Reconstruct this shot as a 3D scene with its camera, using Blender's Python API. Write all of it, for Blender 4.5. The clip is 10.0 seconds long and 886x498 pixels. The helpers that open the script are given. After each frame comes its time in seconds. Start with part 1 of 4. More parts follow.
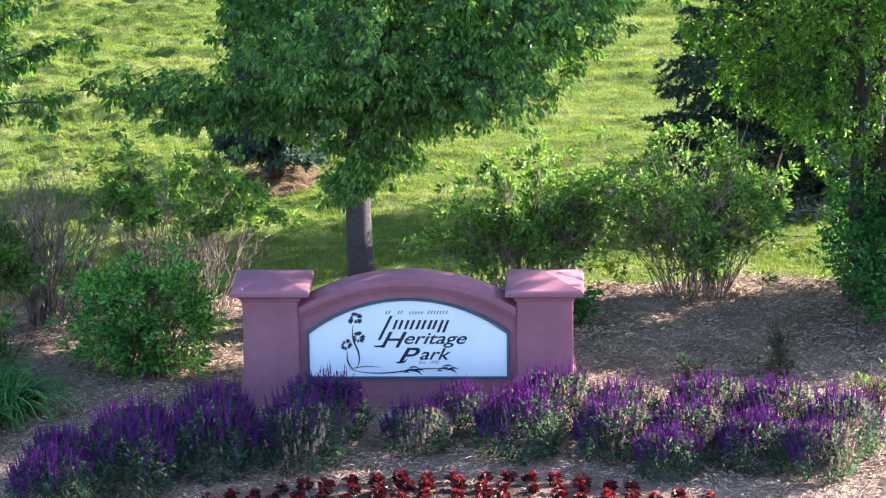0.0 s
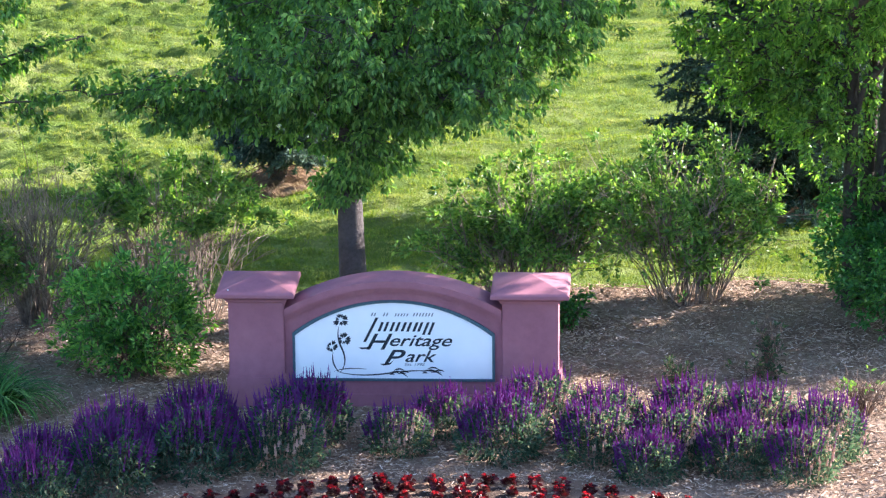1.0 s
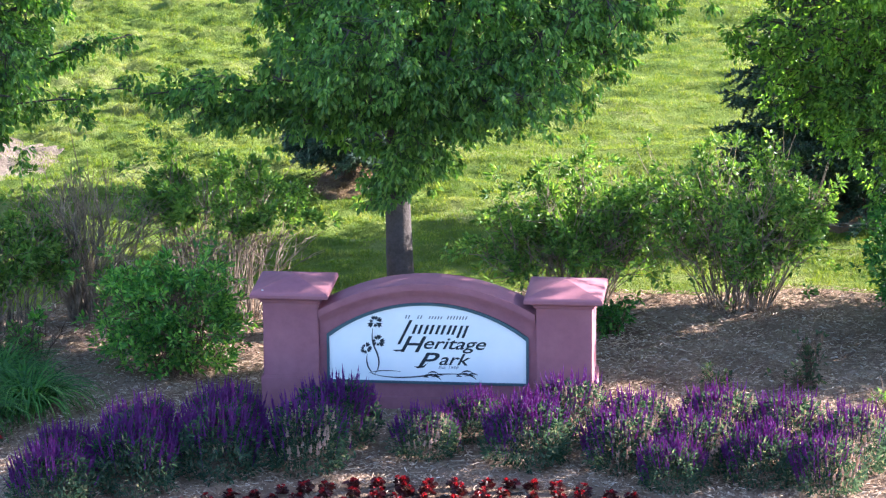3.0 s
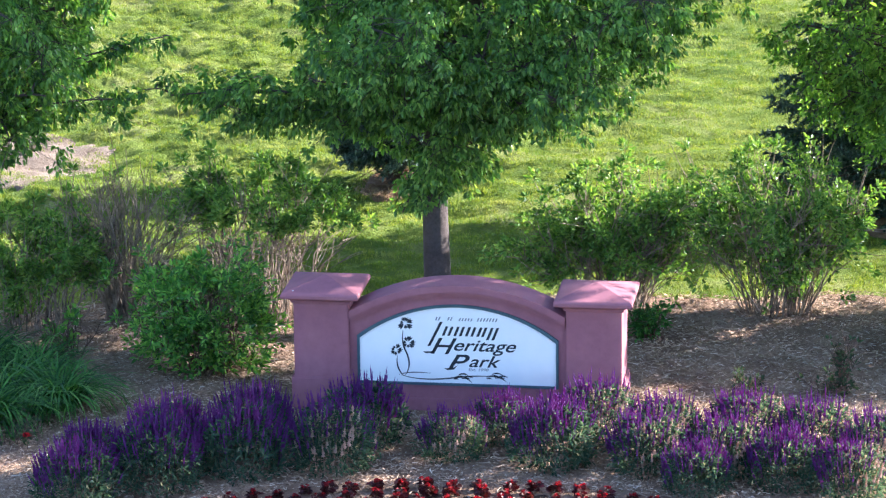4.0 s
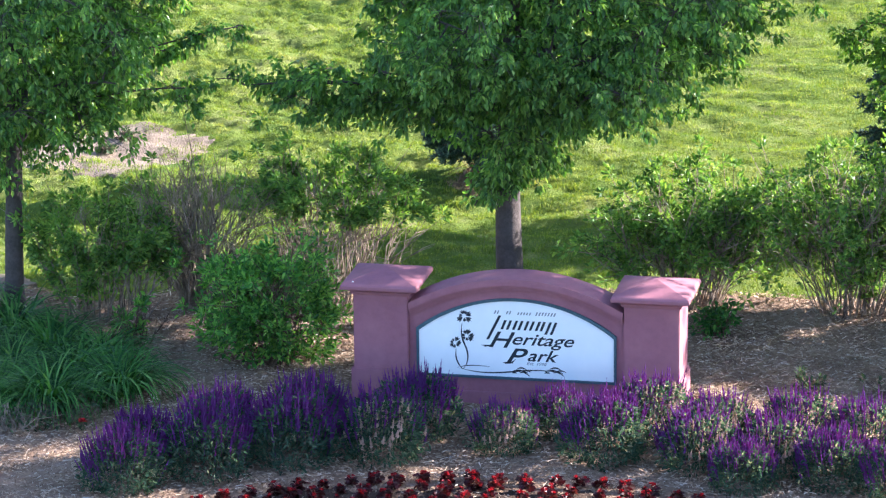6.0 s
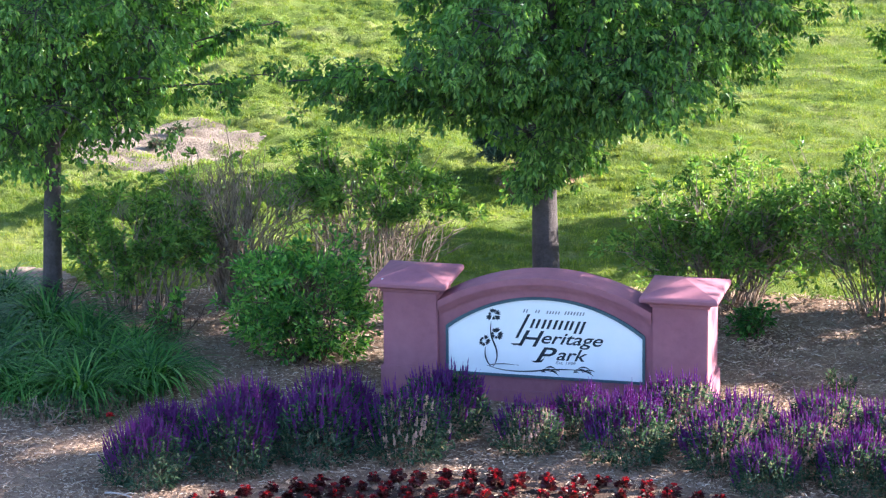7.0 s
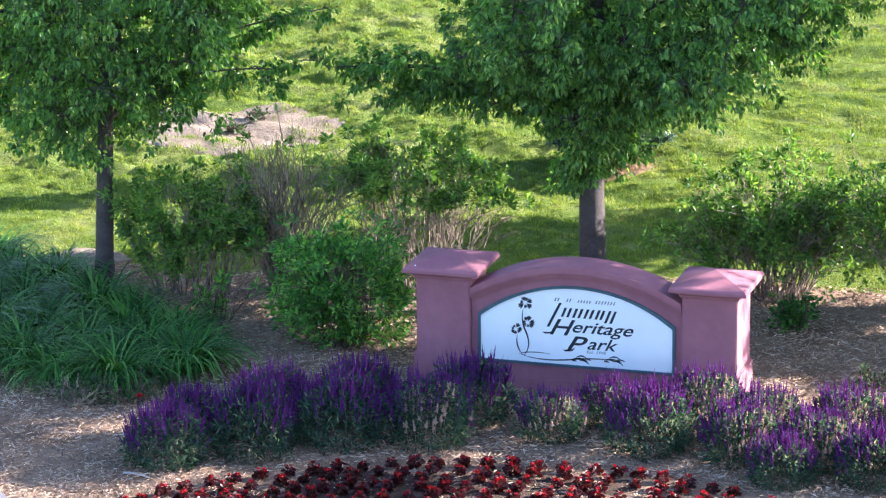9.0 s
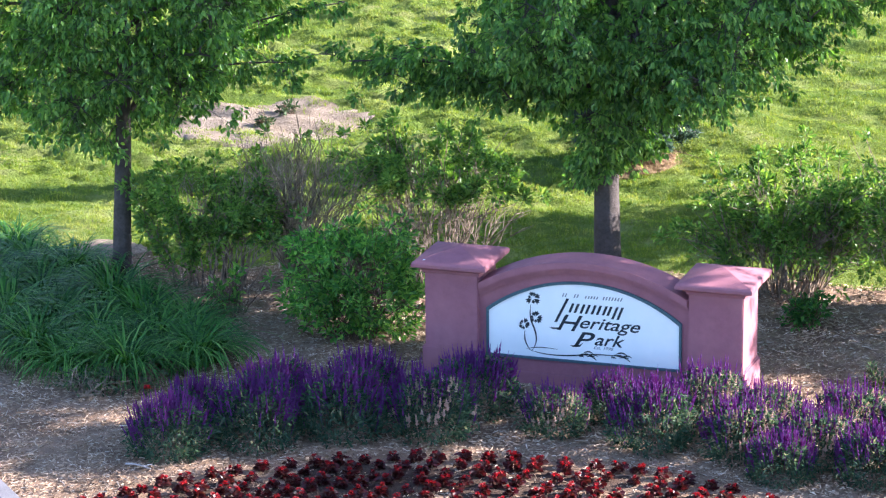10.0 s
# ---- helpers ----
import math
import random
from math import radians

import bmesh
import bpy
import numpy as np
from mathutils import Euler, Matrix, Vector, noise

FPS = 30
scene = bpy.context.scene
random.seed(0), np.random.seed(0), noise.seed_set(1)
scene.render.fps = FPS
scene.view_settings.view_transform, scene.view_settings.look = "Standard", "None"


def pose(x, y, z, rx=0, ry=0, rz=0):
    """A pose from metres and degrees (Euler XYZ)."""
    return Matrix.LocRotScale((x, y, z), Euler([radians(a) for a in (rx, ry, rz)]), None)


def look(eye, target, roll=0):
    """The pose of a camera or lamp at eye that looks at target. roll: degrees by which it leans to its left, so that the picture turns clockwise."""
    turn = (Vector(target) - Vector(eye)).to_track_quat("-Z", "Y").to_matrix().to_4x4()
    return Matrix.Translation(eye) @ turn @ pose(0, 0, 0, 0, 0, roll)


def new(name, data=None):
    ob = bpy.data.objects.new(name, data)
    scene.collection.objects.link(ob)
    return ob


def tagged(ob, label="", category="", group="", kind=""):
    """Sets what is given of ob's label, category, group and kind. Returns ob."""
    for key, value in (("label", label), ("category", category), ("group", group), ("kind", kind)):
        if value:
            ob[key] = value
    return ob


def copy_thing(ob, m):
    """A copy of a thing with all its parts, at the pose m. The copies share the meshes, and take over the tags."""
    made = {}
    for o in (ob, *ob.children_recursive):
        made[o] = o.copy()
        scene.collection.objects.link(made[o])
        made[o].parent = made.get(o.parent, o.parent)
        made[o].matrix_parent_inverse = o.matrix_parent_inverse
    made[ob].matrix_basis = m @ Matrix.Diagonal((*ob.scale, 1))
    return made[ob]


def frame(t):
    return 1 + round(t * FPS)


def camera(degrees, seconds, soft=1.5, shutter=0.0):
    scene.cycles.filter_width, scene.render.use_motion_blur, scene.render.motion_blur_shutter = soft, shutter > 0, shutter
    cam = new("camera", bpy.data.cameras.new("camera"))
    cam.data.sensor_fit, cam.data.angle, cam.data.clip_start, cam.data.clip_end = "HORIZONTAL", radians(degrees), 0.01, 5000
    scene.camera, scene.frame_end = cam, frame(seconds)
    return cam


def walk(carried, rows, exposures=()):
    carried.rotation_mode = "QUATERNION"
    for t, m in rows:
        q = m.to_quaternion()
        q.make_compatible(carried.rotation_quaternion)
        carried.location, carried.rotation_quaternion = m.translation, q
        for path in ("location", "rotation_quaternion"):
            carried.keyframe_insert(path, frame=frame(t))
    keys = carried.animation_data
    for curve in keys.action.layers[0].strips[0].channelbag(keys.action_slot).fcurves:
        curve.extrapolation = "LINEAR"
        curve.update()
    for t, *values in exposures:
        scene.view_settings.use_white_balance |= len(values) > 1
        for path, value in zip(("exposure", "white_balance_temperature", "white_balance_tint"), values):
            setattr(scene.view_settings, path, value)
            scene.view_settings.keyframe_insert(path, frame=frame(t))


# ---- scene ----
cam = camera(12.7, 10.0, soft=1.25)
PATH = [
    (0, (1.5, -31.214, 10.152), (1.426, -29.291, 9.606), -0.7),
    (0.5, (1.873, -31.18, 10.163), (1.779, -29.259, 9.617), -0.7),
    (1, (2.186, -31.162, 10.15), (2.077, -29.241, 9.605), -0.6),
    (1.5, (2.571, -31.143, 10.157), (2.438, -29.224, 9.612), -0.6),
    (2, (2.923, -31.093, 10.139), (2.765, -29.175, 9.596), -0.6),
    (2.5, (3.27, -31.037, 10.121), (3.084, -29.121, 9.578), -0.6),
    (4, (4.317, -30.901, 10.043), (4.044, -28.994, 9.506), -0.6),
    (4.5, (4.755, -30.879, 10.012), (4.447, -28.977, 9.476), -0.7),
    (5, (5.08, -30.798, 9.979), (4.744, -28.9, 9.444), -0.7),
    (5.5, (5.369, -30.734, 9.978), (5.009, -28.841, 9.442), -0.6),
    (7, (6.433, -30.502, 9.975), (5.986, -28.628, 9.438), -0.5),
    (7.5, (6.822, -30.403, 9.985), (6.346, -28.537, 9.446), -0.5),
    (8, (7.229, -30.331, 9.961), (6.724, -28.472, 9.423), -0.5),
    (8.5, (7.645, -30.218, 9.969), (7.112, -28.367, 9.428), -0.5),
    (9, (8.035, -30.132, 9.952), (7.475, -28.289, 9.411), -0.5),
    (9.5, (8.443, -30.02, 9.97), (7.856, -28.187, 9.427), -0.5),
    (10, (8.765, -29.962, 9.965), (8.158, -28.136, 9.422), -0.4),
]
walk(cam, [(t, look(eye, target, roll)) for t, eye, target, roll in PATH],
     [(0.0, 2.53, 5480, 19), (10.0, 2.53, 5480, 19)])

# ---------------------------------------------------------------- light
SUN_DIR = Vector((0.874, 0.486, 0.0)).normalized()
SUN_EL = radians(23.5)
world = bpy.data.worlds.new("sky")
scene.world = world
world.use_nodes = True
wn = world.node_tree.nodes
sky = wn.new("ShaderNodeTexSky")
sky.sky_type = "NISHITA"
sky.sun_disc = False
sky.sun_elevation = SUN_EL
sky.sun_rotation = math.atan2(SUN_DIR.x, SUN_DIR.y)
world.node_tree.links.new(sky.outputs[0], wn["Background"].inputs[0])
wn["Background"].inputs[1].default_value = 0.09
sun = new("sun", bpy.data.lights.new("sun", "SUN"))
sun.data.energy, sun.data.angle, sun.data.color = 5.0, radians(0.6), (1.0, 0.86, 0.68)
to_sun = Vector((SUN_DIR.x * math.cos(SUN_EL), SUN_DIR.y * math.cos(SUN_EL), math.sin(SUN_EL)))
sun.matrix_world = look(to_sun * 60, (0, 0, 0))

GZ = -0.05          # level of the planting bed


# ---------------------------------------------------------------- materials
def mat(name, rough=0.8, spec=0.3, metal=0.0):
    m = bpy.data.materials.new(name)
    m.use_nodes = True
    b = m.node_tree.nodes["Principled BSDF"]
    b.inputs["Roughness"].default_value = rough
    b.inputs["Specular IOR Level"].default_value = spec
    b.inputs["Metallic"].default_value = metal
    return m, m.node_tree.nodes, m.node_tree.links, b


def ramp(nodes, stops):
    r = nodes.new("ShaderNodeValToRGB")
    e = r.color_ramp.elements
    while len(e) < len(stops):
        e.new(0.5)
    for el, (p, c) in zip(e, stops):
        el.position, el.color = p, (*c, 1)
    return r


def noise_node(nodes, links, scale, detail=4, rough=0.6, coord="Object"):
    tc = nodes.new("ShaderNodeTexCoord")
    n = nodes.new("ShaderNodeTexNoise")
    n.inputs["Scale"].default_value, n.inputs["Detail"].default_value, n.inputs["Roughness"].default_value = scale, detail, rough
    links.new(tc.outputs[coord], n.inputs["Vector"])
    return n


def mix(nodes, links, a, b, fac, blend="MIX"):
    m = nodes.new("ShaderNodeMix")
    m.data_type, m.blend_type = "RGBA", blend
    for sock, v in ((m.inputs[0], fac), (m.inputs[6], a), (m.inputs[7], b)):
        if hasattr(v, "is_linked"):
            links.new(v, sock)
        else:
            sock.default_value = v if isinstance(v, (int, float)) else (*v, 1)
    return m.outputs[2]


def bump(nodes, links, b, height, strength, dist):
    n = nodes.new("ShaderNodeBump")
    n.inputs["Strength"].default_value, n.inputs["Distance"].default_value = strength, dist
    links.new(height, n.inputs["Height"])
    links.new(n.outputs[0], b.inputs["Normal"])


def surface(name, stops, scale, fine, rough=0.85, spec=0.25, bump_s=0.4, dist=0.01):
    """A matt surface whose colour varies at two sizes."""
    m, n, l, b = mat(name, rough, spec)
    big, small = noise_node(n, l, scale), noise_node(n, l, fine, 6, 0.7)
    r = ramp(n, stops)
    l.new(big.outputs[0], r.inputs[0])
    g = ramp(n, [(0.3, (0.72, 0.72, 0.72)), (0.7, (1.15, 1.15, 1.15))])
    l.new(small.outputs[0], g.inputs[0])
    l.new(mix(n, l, r.outputs[0], g.outputs[0], 1.0, "MULTIPLY"), b.inputs["Base Color"])
    bump(n, l, b, small.outputs[0], bump_s, dist)
    return m


def foliage(name, stops, glow, amount=0.4, rough=0.45, spec=0.35, patch=None):
    """Thin leaves: each one its own shade, some light passes through."""
    m, n, l, b = mat(name, rough, spec)
    geo = n.new("ShaderNodeNewGeometry")
    r = ramp(n, stops)
    l.new(geo.outputs["Random Per Island"], r.inputs[0])
    vary = noise_node(n, l, 2.2, 4)
    v = ramp(n, [(0.3, (0.66, 0.72, 0.7)), (0.7, (1.3, 1.25, 1.15))])
    l.new(vary.outputs[0], v.inputs[0])
    col = mix(n, l, r.outputs[0], v.outputs[0], 1.0, "MULTIPLY")
    if patch:
        for scale, lo, hi, tone in patch:
            spots = noise_node(n, l, scale, 4, 0.65)
            k = ramp(n, [(lo, (0, 0, 0)), (hi, (0.85, 0.85, 0.85))])
            l.new(spots.outputs[0], k.inputs[0])
            col = mix(n, l, col, tone, k.outputs[0])
    l.new(col, b.inputs["Base Color"])
    t = n.new("ShaderNodeBsdfTranslucent")
    tint = mix(n, l, col, glow, 1.0, "MULTIPLY")
    l.new(tint, t.inputs[0])
    s = n.new("ShaderNodeMixShader")
    s.inputs[0].default_value = amount
    l.new(b.outputs[0], s.inputs[1])
    l.new(t.outputs[0], s.inputs[2])
    l.new(s.outputs[0], n["Material Output"].inputs[0])
    return m


LAWN = surface("lawn_soil", [(0.3, (0.076, 0.13, 0.018)), (0.5, (0.138, 0.19, 0.032)), (0.7, (0.235, 0.255, 0.08))], 1.1, 34, 0.95, 0.1, 1.0, 0.05)
MULCH = surface("mulch", [(0.3, (0.18, 0.115, 0.075)), (0.55, (0.3, 0.205, 0.14)), (0.75, (0.4, 0.29, 0.205))], 1.6, 70, 0.95, 0.15, 0.9, 0.03)
SOIL = surface("bare_soil", [(0.3, (0.15, 0.115, 0.08)), (0.5, (0.24, 0.19, 0.14)), (0.7, (0.33, 0.265, 0.2))], 2.6, 22, 0.95, 0.1, 0.9, 0.05)
NEEDLE_LITTER = surface("needle_litter", [(0.3, (0.14, 0.085, 0.05)), (0.7, (0.27, 0.185, 0.115))], 4, 60, 0.95, 0.1, 0.6, 0.02)
# flower-bed ground, its dark colour stands in for shade between the plants
SHADED_BED = surface("shaded_bed", [(0.3, (0.045, 0.028, 0.021)), (0.7, (0.1, 0.068, 0.05))], 3, 60, 0.95, 0.15, 0.9, 0.03)
CONCRETE = surface("concrete", [(0.3, (0.13, 0.125, 0.135)), (0.7, (0.2, 0.195, 0.205))], 2.5, 60, 0.9, 0.2, 0.2, 0.004)
BARK = surface("bark", [(0.3, (0.06, 0.05, 0.047)), (0.7, (0.12, 0.102, 0.096))], 6, 40, 0.9, 0.2, 0.8, 0.02)
BARK_DARK = surface("bark_dark", [(0.3, (0.045, 0.036, 0.03)), (0.7, (0.09, 0.075, 0.06))], 6, 40, 0.9, 0.2, 0.8, 0.02)
TWIG = surface("twig", [(0.3, (0.085, 0.055, 0.04)), (0.7, (0.21, 0.145, 0.1))], 8, 50, 0.85, 0.2, 0.3, 0.004)
TWIG_PALE = surface("pale_wood", [(0.3, (0.38, 0.34, 0.31)), (0.7, (0.55, 0.5, 0.46))], 8, 50, 0.85, 0.2, 0.3, 0.004)
TWIG_GREY = surface("twig_grey", [(0.3, (0.055, 0.042, 0.034)), (0.7, (0.4, 0.32, 0.24))], 9, 50, 0.85, 0.2, 0.3, 0.004)

# coat of the sign: mauve-pink stucco with faint weathering
STUCCO, n, l, b = mat("mauve_stucco", 0.8, 0.25)
big, mid, small = noise_node(n, l, 2.2, 5), noise_node(n, l, 11, 5, 0.7), noise_node(n, l, 130, 3)
r = ramp(n, [(0.3, (0.275, 0.114, 0.146)), (0.5, (0.308, 0.13, 0.16)), (0.72, (0.34, 0.15, 0.18))])
l.new(big.outputs[0], r.inputs[0])
g = ramp(n, [(0.32, (0.9, 0.9, 0.9)), (0.62, (1.04, 1.04, 1.04))])
l.new(mid.outputs[0], g.inputs[0])
l.new(mix(n, l, r.outputs[0], g.outputs[0], 1.0, "MULTIPLY"), b.inputs["Base Color"])
bump(n, l, b, small.outputs[0], 0.35, 0.003)

PANEL, n, l, b = mat("white_panel", 0.45, 0.4)
a = noise_node(n, l, 3.0, 5, 0.65)
r = ramp(n, [(0.3, (0.79, 0.845, 0.87)), (0.65, (0.86, 0.895, 0.905))])
l.new(a.outputs[0], r.inputs[0])
l.new(r.outputs[0], b.inputs["Base Color"])
TEAL = surface("teal_paint", [(0.3, (0.045, 0.09, 0.115)), (0.7, (0.07, 0.13, 0.155))], 5, 60, 0.6, 0.4, 0.1, 0.001)
INK = surface("dark_ink", [(0.3, (0.011, 0.02, 0.03)), (0.7, (0.018, 0.031, 0.043))], 8, 60, 0.5, 0.4, 0.05, 0.001)
INK_GREY = surface("grey_ink", [(0.3, (0.2, 0.23, 0.27)), (0.7, (0.27, 0.3, 0.33))], 8, 60, 0.5, 0.4, 0.05, 0.001)

LEAF_TREE = foliage("tree_leaf", [(0.0, (0.032, 0.085, 0.024)), (0.45, (0.09, 0.2, 0.05)), (0.85, (0.16, 0.3, 0.08)), (1.0, (0.28, 0.42, 0.14))], (2.05, 2.05, 0.55), 0.4, 0.4, 0.42)
LEAF_LIGHT = foliage("light_tree_leaf", [(0.0, (0.045, 0.11, 0.022)), (0.5, (0.1, 0.21, 0.04)), (1.0, (0.21, 0.34, 0.075))], (2.1, 2.1, 0.65), 0.44)
LEAF_SHRUB = foliage("shrub_leaf", [(0.0, (0.038, 0.1, 0.024)), (0.5, (0.108, 0.225, 0.052)), (1.0, (0.215, 0.34, 0.09))], (1.95, 1.8, 0.6), 0.38, 0.42, 0.36)
LEAF_BUSH = foliage("bush_leaf", [(0.0, (0.026, 0.095, 0.022)), (0.5, (0.08, 0.235, 0.048)), (1.0, (0.21, 0.41, 0.09))], (2.3, 2.0, 0.6), 0.38, 0.42, 0.4)
LEAF_HEDGE = foliage("hedge_leaf", [(0.0, (0.02, 0.08, 0.022)), (0.6, (0.05, 0.165, 0.04)), (1.0, (0.12, 0.28, 0.07))], (2.1, 2.0, 0.6), 0.36)
LEAF_WEED = foliage("weed_leaf", [(0.0, (0.03, 0.055, 0.034)), (0.6, (0.06, 0.095, 0.055)), (1.0, (0.1, 0.14, 0.085))], (2.0, 1.8, 0.9), 0.3, 0.7, 0.15)
NEEDLES = foliage("blue_needles", [(0.0, (0.036, 0.068, 0.054)), (0.6, (0.072, 0.122, 0.098)), (1.0, (0.16, 0.215, 0.17))], (1.4, 1.5, 1.0), 0.2, 0.65, 0.2)
GRASS = foliage("lawn_grass", [(0.0, (0.09, 0.16, 0.019)), (0.5, (0.145, 0.218, 0.03)), (0.85, (0.19, 0.252, 0.046)), (1.0, (0.265, 0.305, 0.09))], (1.85, 1.65, 0.55), 0.36, 0.6, 0.2,
                patch=((1.4, 0.53, 0.72, (0.31, 0.335, 0.135)), (2.6, 0.53, 0.66, (0.066, 0.138, 0.018))))
LILY = foliage("lily_blade", [(0.0, (0.013, 0.058, 0.014)), (0.5, (0.042, 0.14, 0.032)), (0.85, (0.082, 0.22, 0.05)), (1.0, (0.19, 0.33, 0.11))], (2.0, 2.0, 0.55), 0.35, 0.5, 0.22)
SAGE = foliage("sage_leaf", [(0.0, (0.02, 0.052, 0.04)), (0.55, (0.04, 0.082, 0.06)), (0.88, (0.068, 0.11, 0.08)), (1.0, (0.16, 0.175, 0.13))], (3.4, 2.8, 1.8), 0.32, 0.7, 0.15)
# pale spent spikes, whose tone also stands in for sun on the sage
SPENT_LIT = foliage("spent_lit_bloom", [(0.0, (0.22, 0.165, 0.15)), (0.6, (0.38, 0.285, 0.26)), (1.0, (0.54, 0.42, 0.41))], (1.9, 1.7, 1.5), 0.45, 0.8, 0.15)
SPIKE = foliage("purple_bloom", [(0.0, (0.03, 0.015, 0.095)), (0.5, (0.06, 0.028, 0.15)), (0.85, (0.112, 0.052, 0.2)), (1.0, (0.26, 0.15, 0.32))], (5.6, 1.9, 2.5), 0.46, 0.7, 0.2)
RED_LEAF = foliage("bronze_red_leaf", [(0.0, (0.03, 0.008, 0.011)), (0.6, (0.075, 0.01, 0.014)), (1.0, (0.07, 0.035, 0.022))], (2.0, 1.0, 0.8), 0.25, 0.45, 0.4)
RED_BLOOM = foliage("red_bloom", [(0.0, (0.1, 0.004, 0.009)), (0.6, (0.24, 0.008, 0.014)), (1.0, (0.48, 0.02, 0.025))], (1.9, 1.0, 1.0), 0.34, 0.5, 0.3)
CHIP = foliage("wood_chip", [(0.0, (0.15, 0.098, 0.066)), (0.4, (0.325, 0.23, 0.162)), (0.85, (0.455, 0.345, 0.26)), (1.0, (0.62, 0.52, 0.43))], (1, 1, 1), 0.0, 0.9, 0.15)
DRY = foliage("dry_leaf", [(0.0, (0.2, 0.14, 0.08)), (1.0, (0.4, 0.3, 0.17))], (1.3, 1.2, 1), 0.25, 0.8, 0.15)


# ---------------------------------------------------------------- builders
def mesh(name, verts, faces, material, smooth=False):
    me = bpy.data.meshes.new(name)
    me.from_pydata(np.asarray(verts).tolist(), [], faces if isinstance(faces, list) else np.asarray(faces).tolist())
    me.materials.append(material)
    if smooth:
        me.polygons.foreach_set("use_smooth", [True] * len(me.polygons))
    me.update()
    return me


def piece(name, me, parent=None, label="", at=None):
    ob = new(name, me)
    if parent:
        ob.parent = parent
    if at is not None:
        ob.matrix_basis = at
    if label:
        ob["label"] = label
    return ob


def part(name, bm, material, parent=None, label="", at=None, smooth=False):
    me = bpy.data.meshes.new(name)
    bmesh.ops.recalc_face_normals(bm, faces=bm.faces)
    bm.to_mesh(me)
    bm.free()
    me.materials.append(material)
    if smooth:
        me.polygons.foreach_set("use_smooth", [True] * len(me.polygons))
    return piece(name, me, parent, label, at)


def empty(name, at, label, category, group=""):
    ob = new(name)
    ob.matrix_basis = at
    ob.empty_display_size = 0.1
    return tagged(ob, label, category, group)


def unit(v):
    return v / np.maximum(np.linalg.norm(v, axis=-1, keepdims=True), 1e-9)


def leaf_arrays(c, d, size, wide, rng, fold=0.22, face_up=0.5, hang=0.14):
    """Oval pointed leaves folded along the midrib: bases c, directions d, lengths size."""
    count = len(c)
    d = unit(d)
    ref = unit(rng.normal(size=(count, 3)) + np.array([0, 0, face_up * 3]))
    side = unit(np.cross(d, ref))
    up = np.cross(side, d)
    s = size[:, None]
    w = s * wide * 0.5
    lift = up * w * fold * 2
    near, far, tip = c + d * s * 0.3, c + d * s * 0.68 - up * s * hang * 0.4, c + d * s - up * s * hang
    v = np.stack([c, near + side * w + lift, far + side * w * 0.8 + lift * 0.8, tip, far - side * w * 0.8 + lift * 0.8, near - side * w + lift], 1).reshape(-1, 3)
    f = np.array([[0, 1, 2, 3], [0, 3, 4, 5]])
    return v, (np.arange(count)[:, None, None] * 6 + f).reshape(-1, 4)


def blade_arrays(c, head, lean, length, width, droop, segs=4):
    """Arching grass blades: bases c, headings (radians), first lean from upright, droop added along the blade."""
    count = len(c)
    p, ang = c.copy(), lean.copy()
    side = np.stack([-np.sin(head), np.cos(head), 0 * head], 1)
    rows = []
    for k in range(segs + 1):
        f = k / segs
        w = width * (1 - f ** 2) * (0.6 + 0.8 * min(f * 3, 1) * 0.5) * 0.5
        rows += [p - side * w[:, None], p + side * w[:, None]] if k < segs else [p]
        step = length / segs
        way = np.stack([np.cos(head) * np.sin(ang), np.sin(head) * np.sin(ang), np.cos(ang)], 1)
        p = p + way * step[:, None]
        ang = ang + droop / segs
    m = 2 * segs + 1
    v = np.stack(rows, 1).reshape(-1, 3)
    f = [[2 * k, 2 * k + 1, 2 * k + 3] for k in range(segs - 1)] + [[2 * k, 2 * k + 3, 2 * k + 2] for k in range(segs - 1)]
    f += [[2 * segs - 2, 2 * segs - 1, 2 * segs]]
    return v, (np.arange(count)[:, None, None] * m + np.array(f)).reshape(-1, 3)


def tube_arrays(lines, sides=5):
    """Round stems along lines of (points, radii)."""
    vs, fs, at = [], [], 0
    ring = np.linspace(0, 2 * np.pi, sides, endpoint=False)
    for pts, rad in lines:
        pts = np.asarray(pts, float)
        tan = unit(np.gradient(pts, axis=0))
        ref = np.array([1.0, 0.13, 0]) if abs(tan[:, 2]).mean() > 0.5 else np.array([0.1, 0, 1.0])
        a = unit(np.cross(tan, ref))
        b2 = np.cross(tan, a)
        rad = np.asarray(rad, float)[:, None, None]
        v = pts[:, None] + rad * (np.cos(ring)[None, :, None] * a[:, None] + np.sin(ring)[None, :, None] * b2[:, None])
        k = len(pts)
        vs.append(v.reshape(-1, 3))
        for i in range(k - 1):
            for j in range(sides):
                q = (j + 1) % sides
                fs.append([at + i * sides + j, at + i * sides + q, at + (i + 1) * sides + q, at + (i + 1) * sides + j])
        fs.append([at + (k - 1) * sides + j for j in range(sides)])
        at += k * sides
    return np.concatenate(vs), fs


def bezier(a, b, c, count):
    t = np.linspace(0, 1, count)[:, None]
    return (1 - t) ** 2 * np.array(a) + 2 * t * (1 - t) * np.array(b) + t ** 2 * np.array(c)


def box_bm(x0, x1, y0, y1, z0, z1, bevel=0.0):
    bm = bmesh.new()
    bmesh.ops.create_cube(bm, size=1)
    bmesh.ops.transform(bm, matrix=Matrix.Translation(((x0 + x1) / 2, (y0 + y1) / 2, (z0 + z1) / 2)) @ Matrix.Diagonal((x1 - x0, y1 - y0, z1 - z0, 1)), verts=bm.verts)
    if bevel:
        bmesh.ops.bevel(bm, geom=bm.edges[:], offset=bevel, segments=2, affect="EDGES")
    return bm


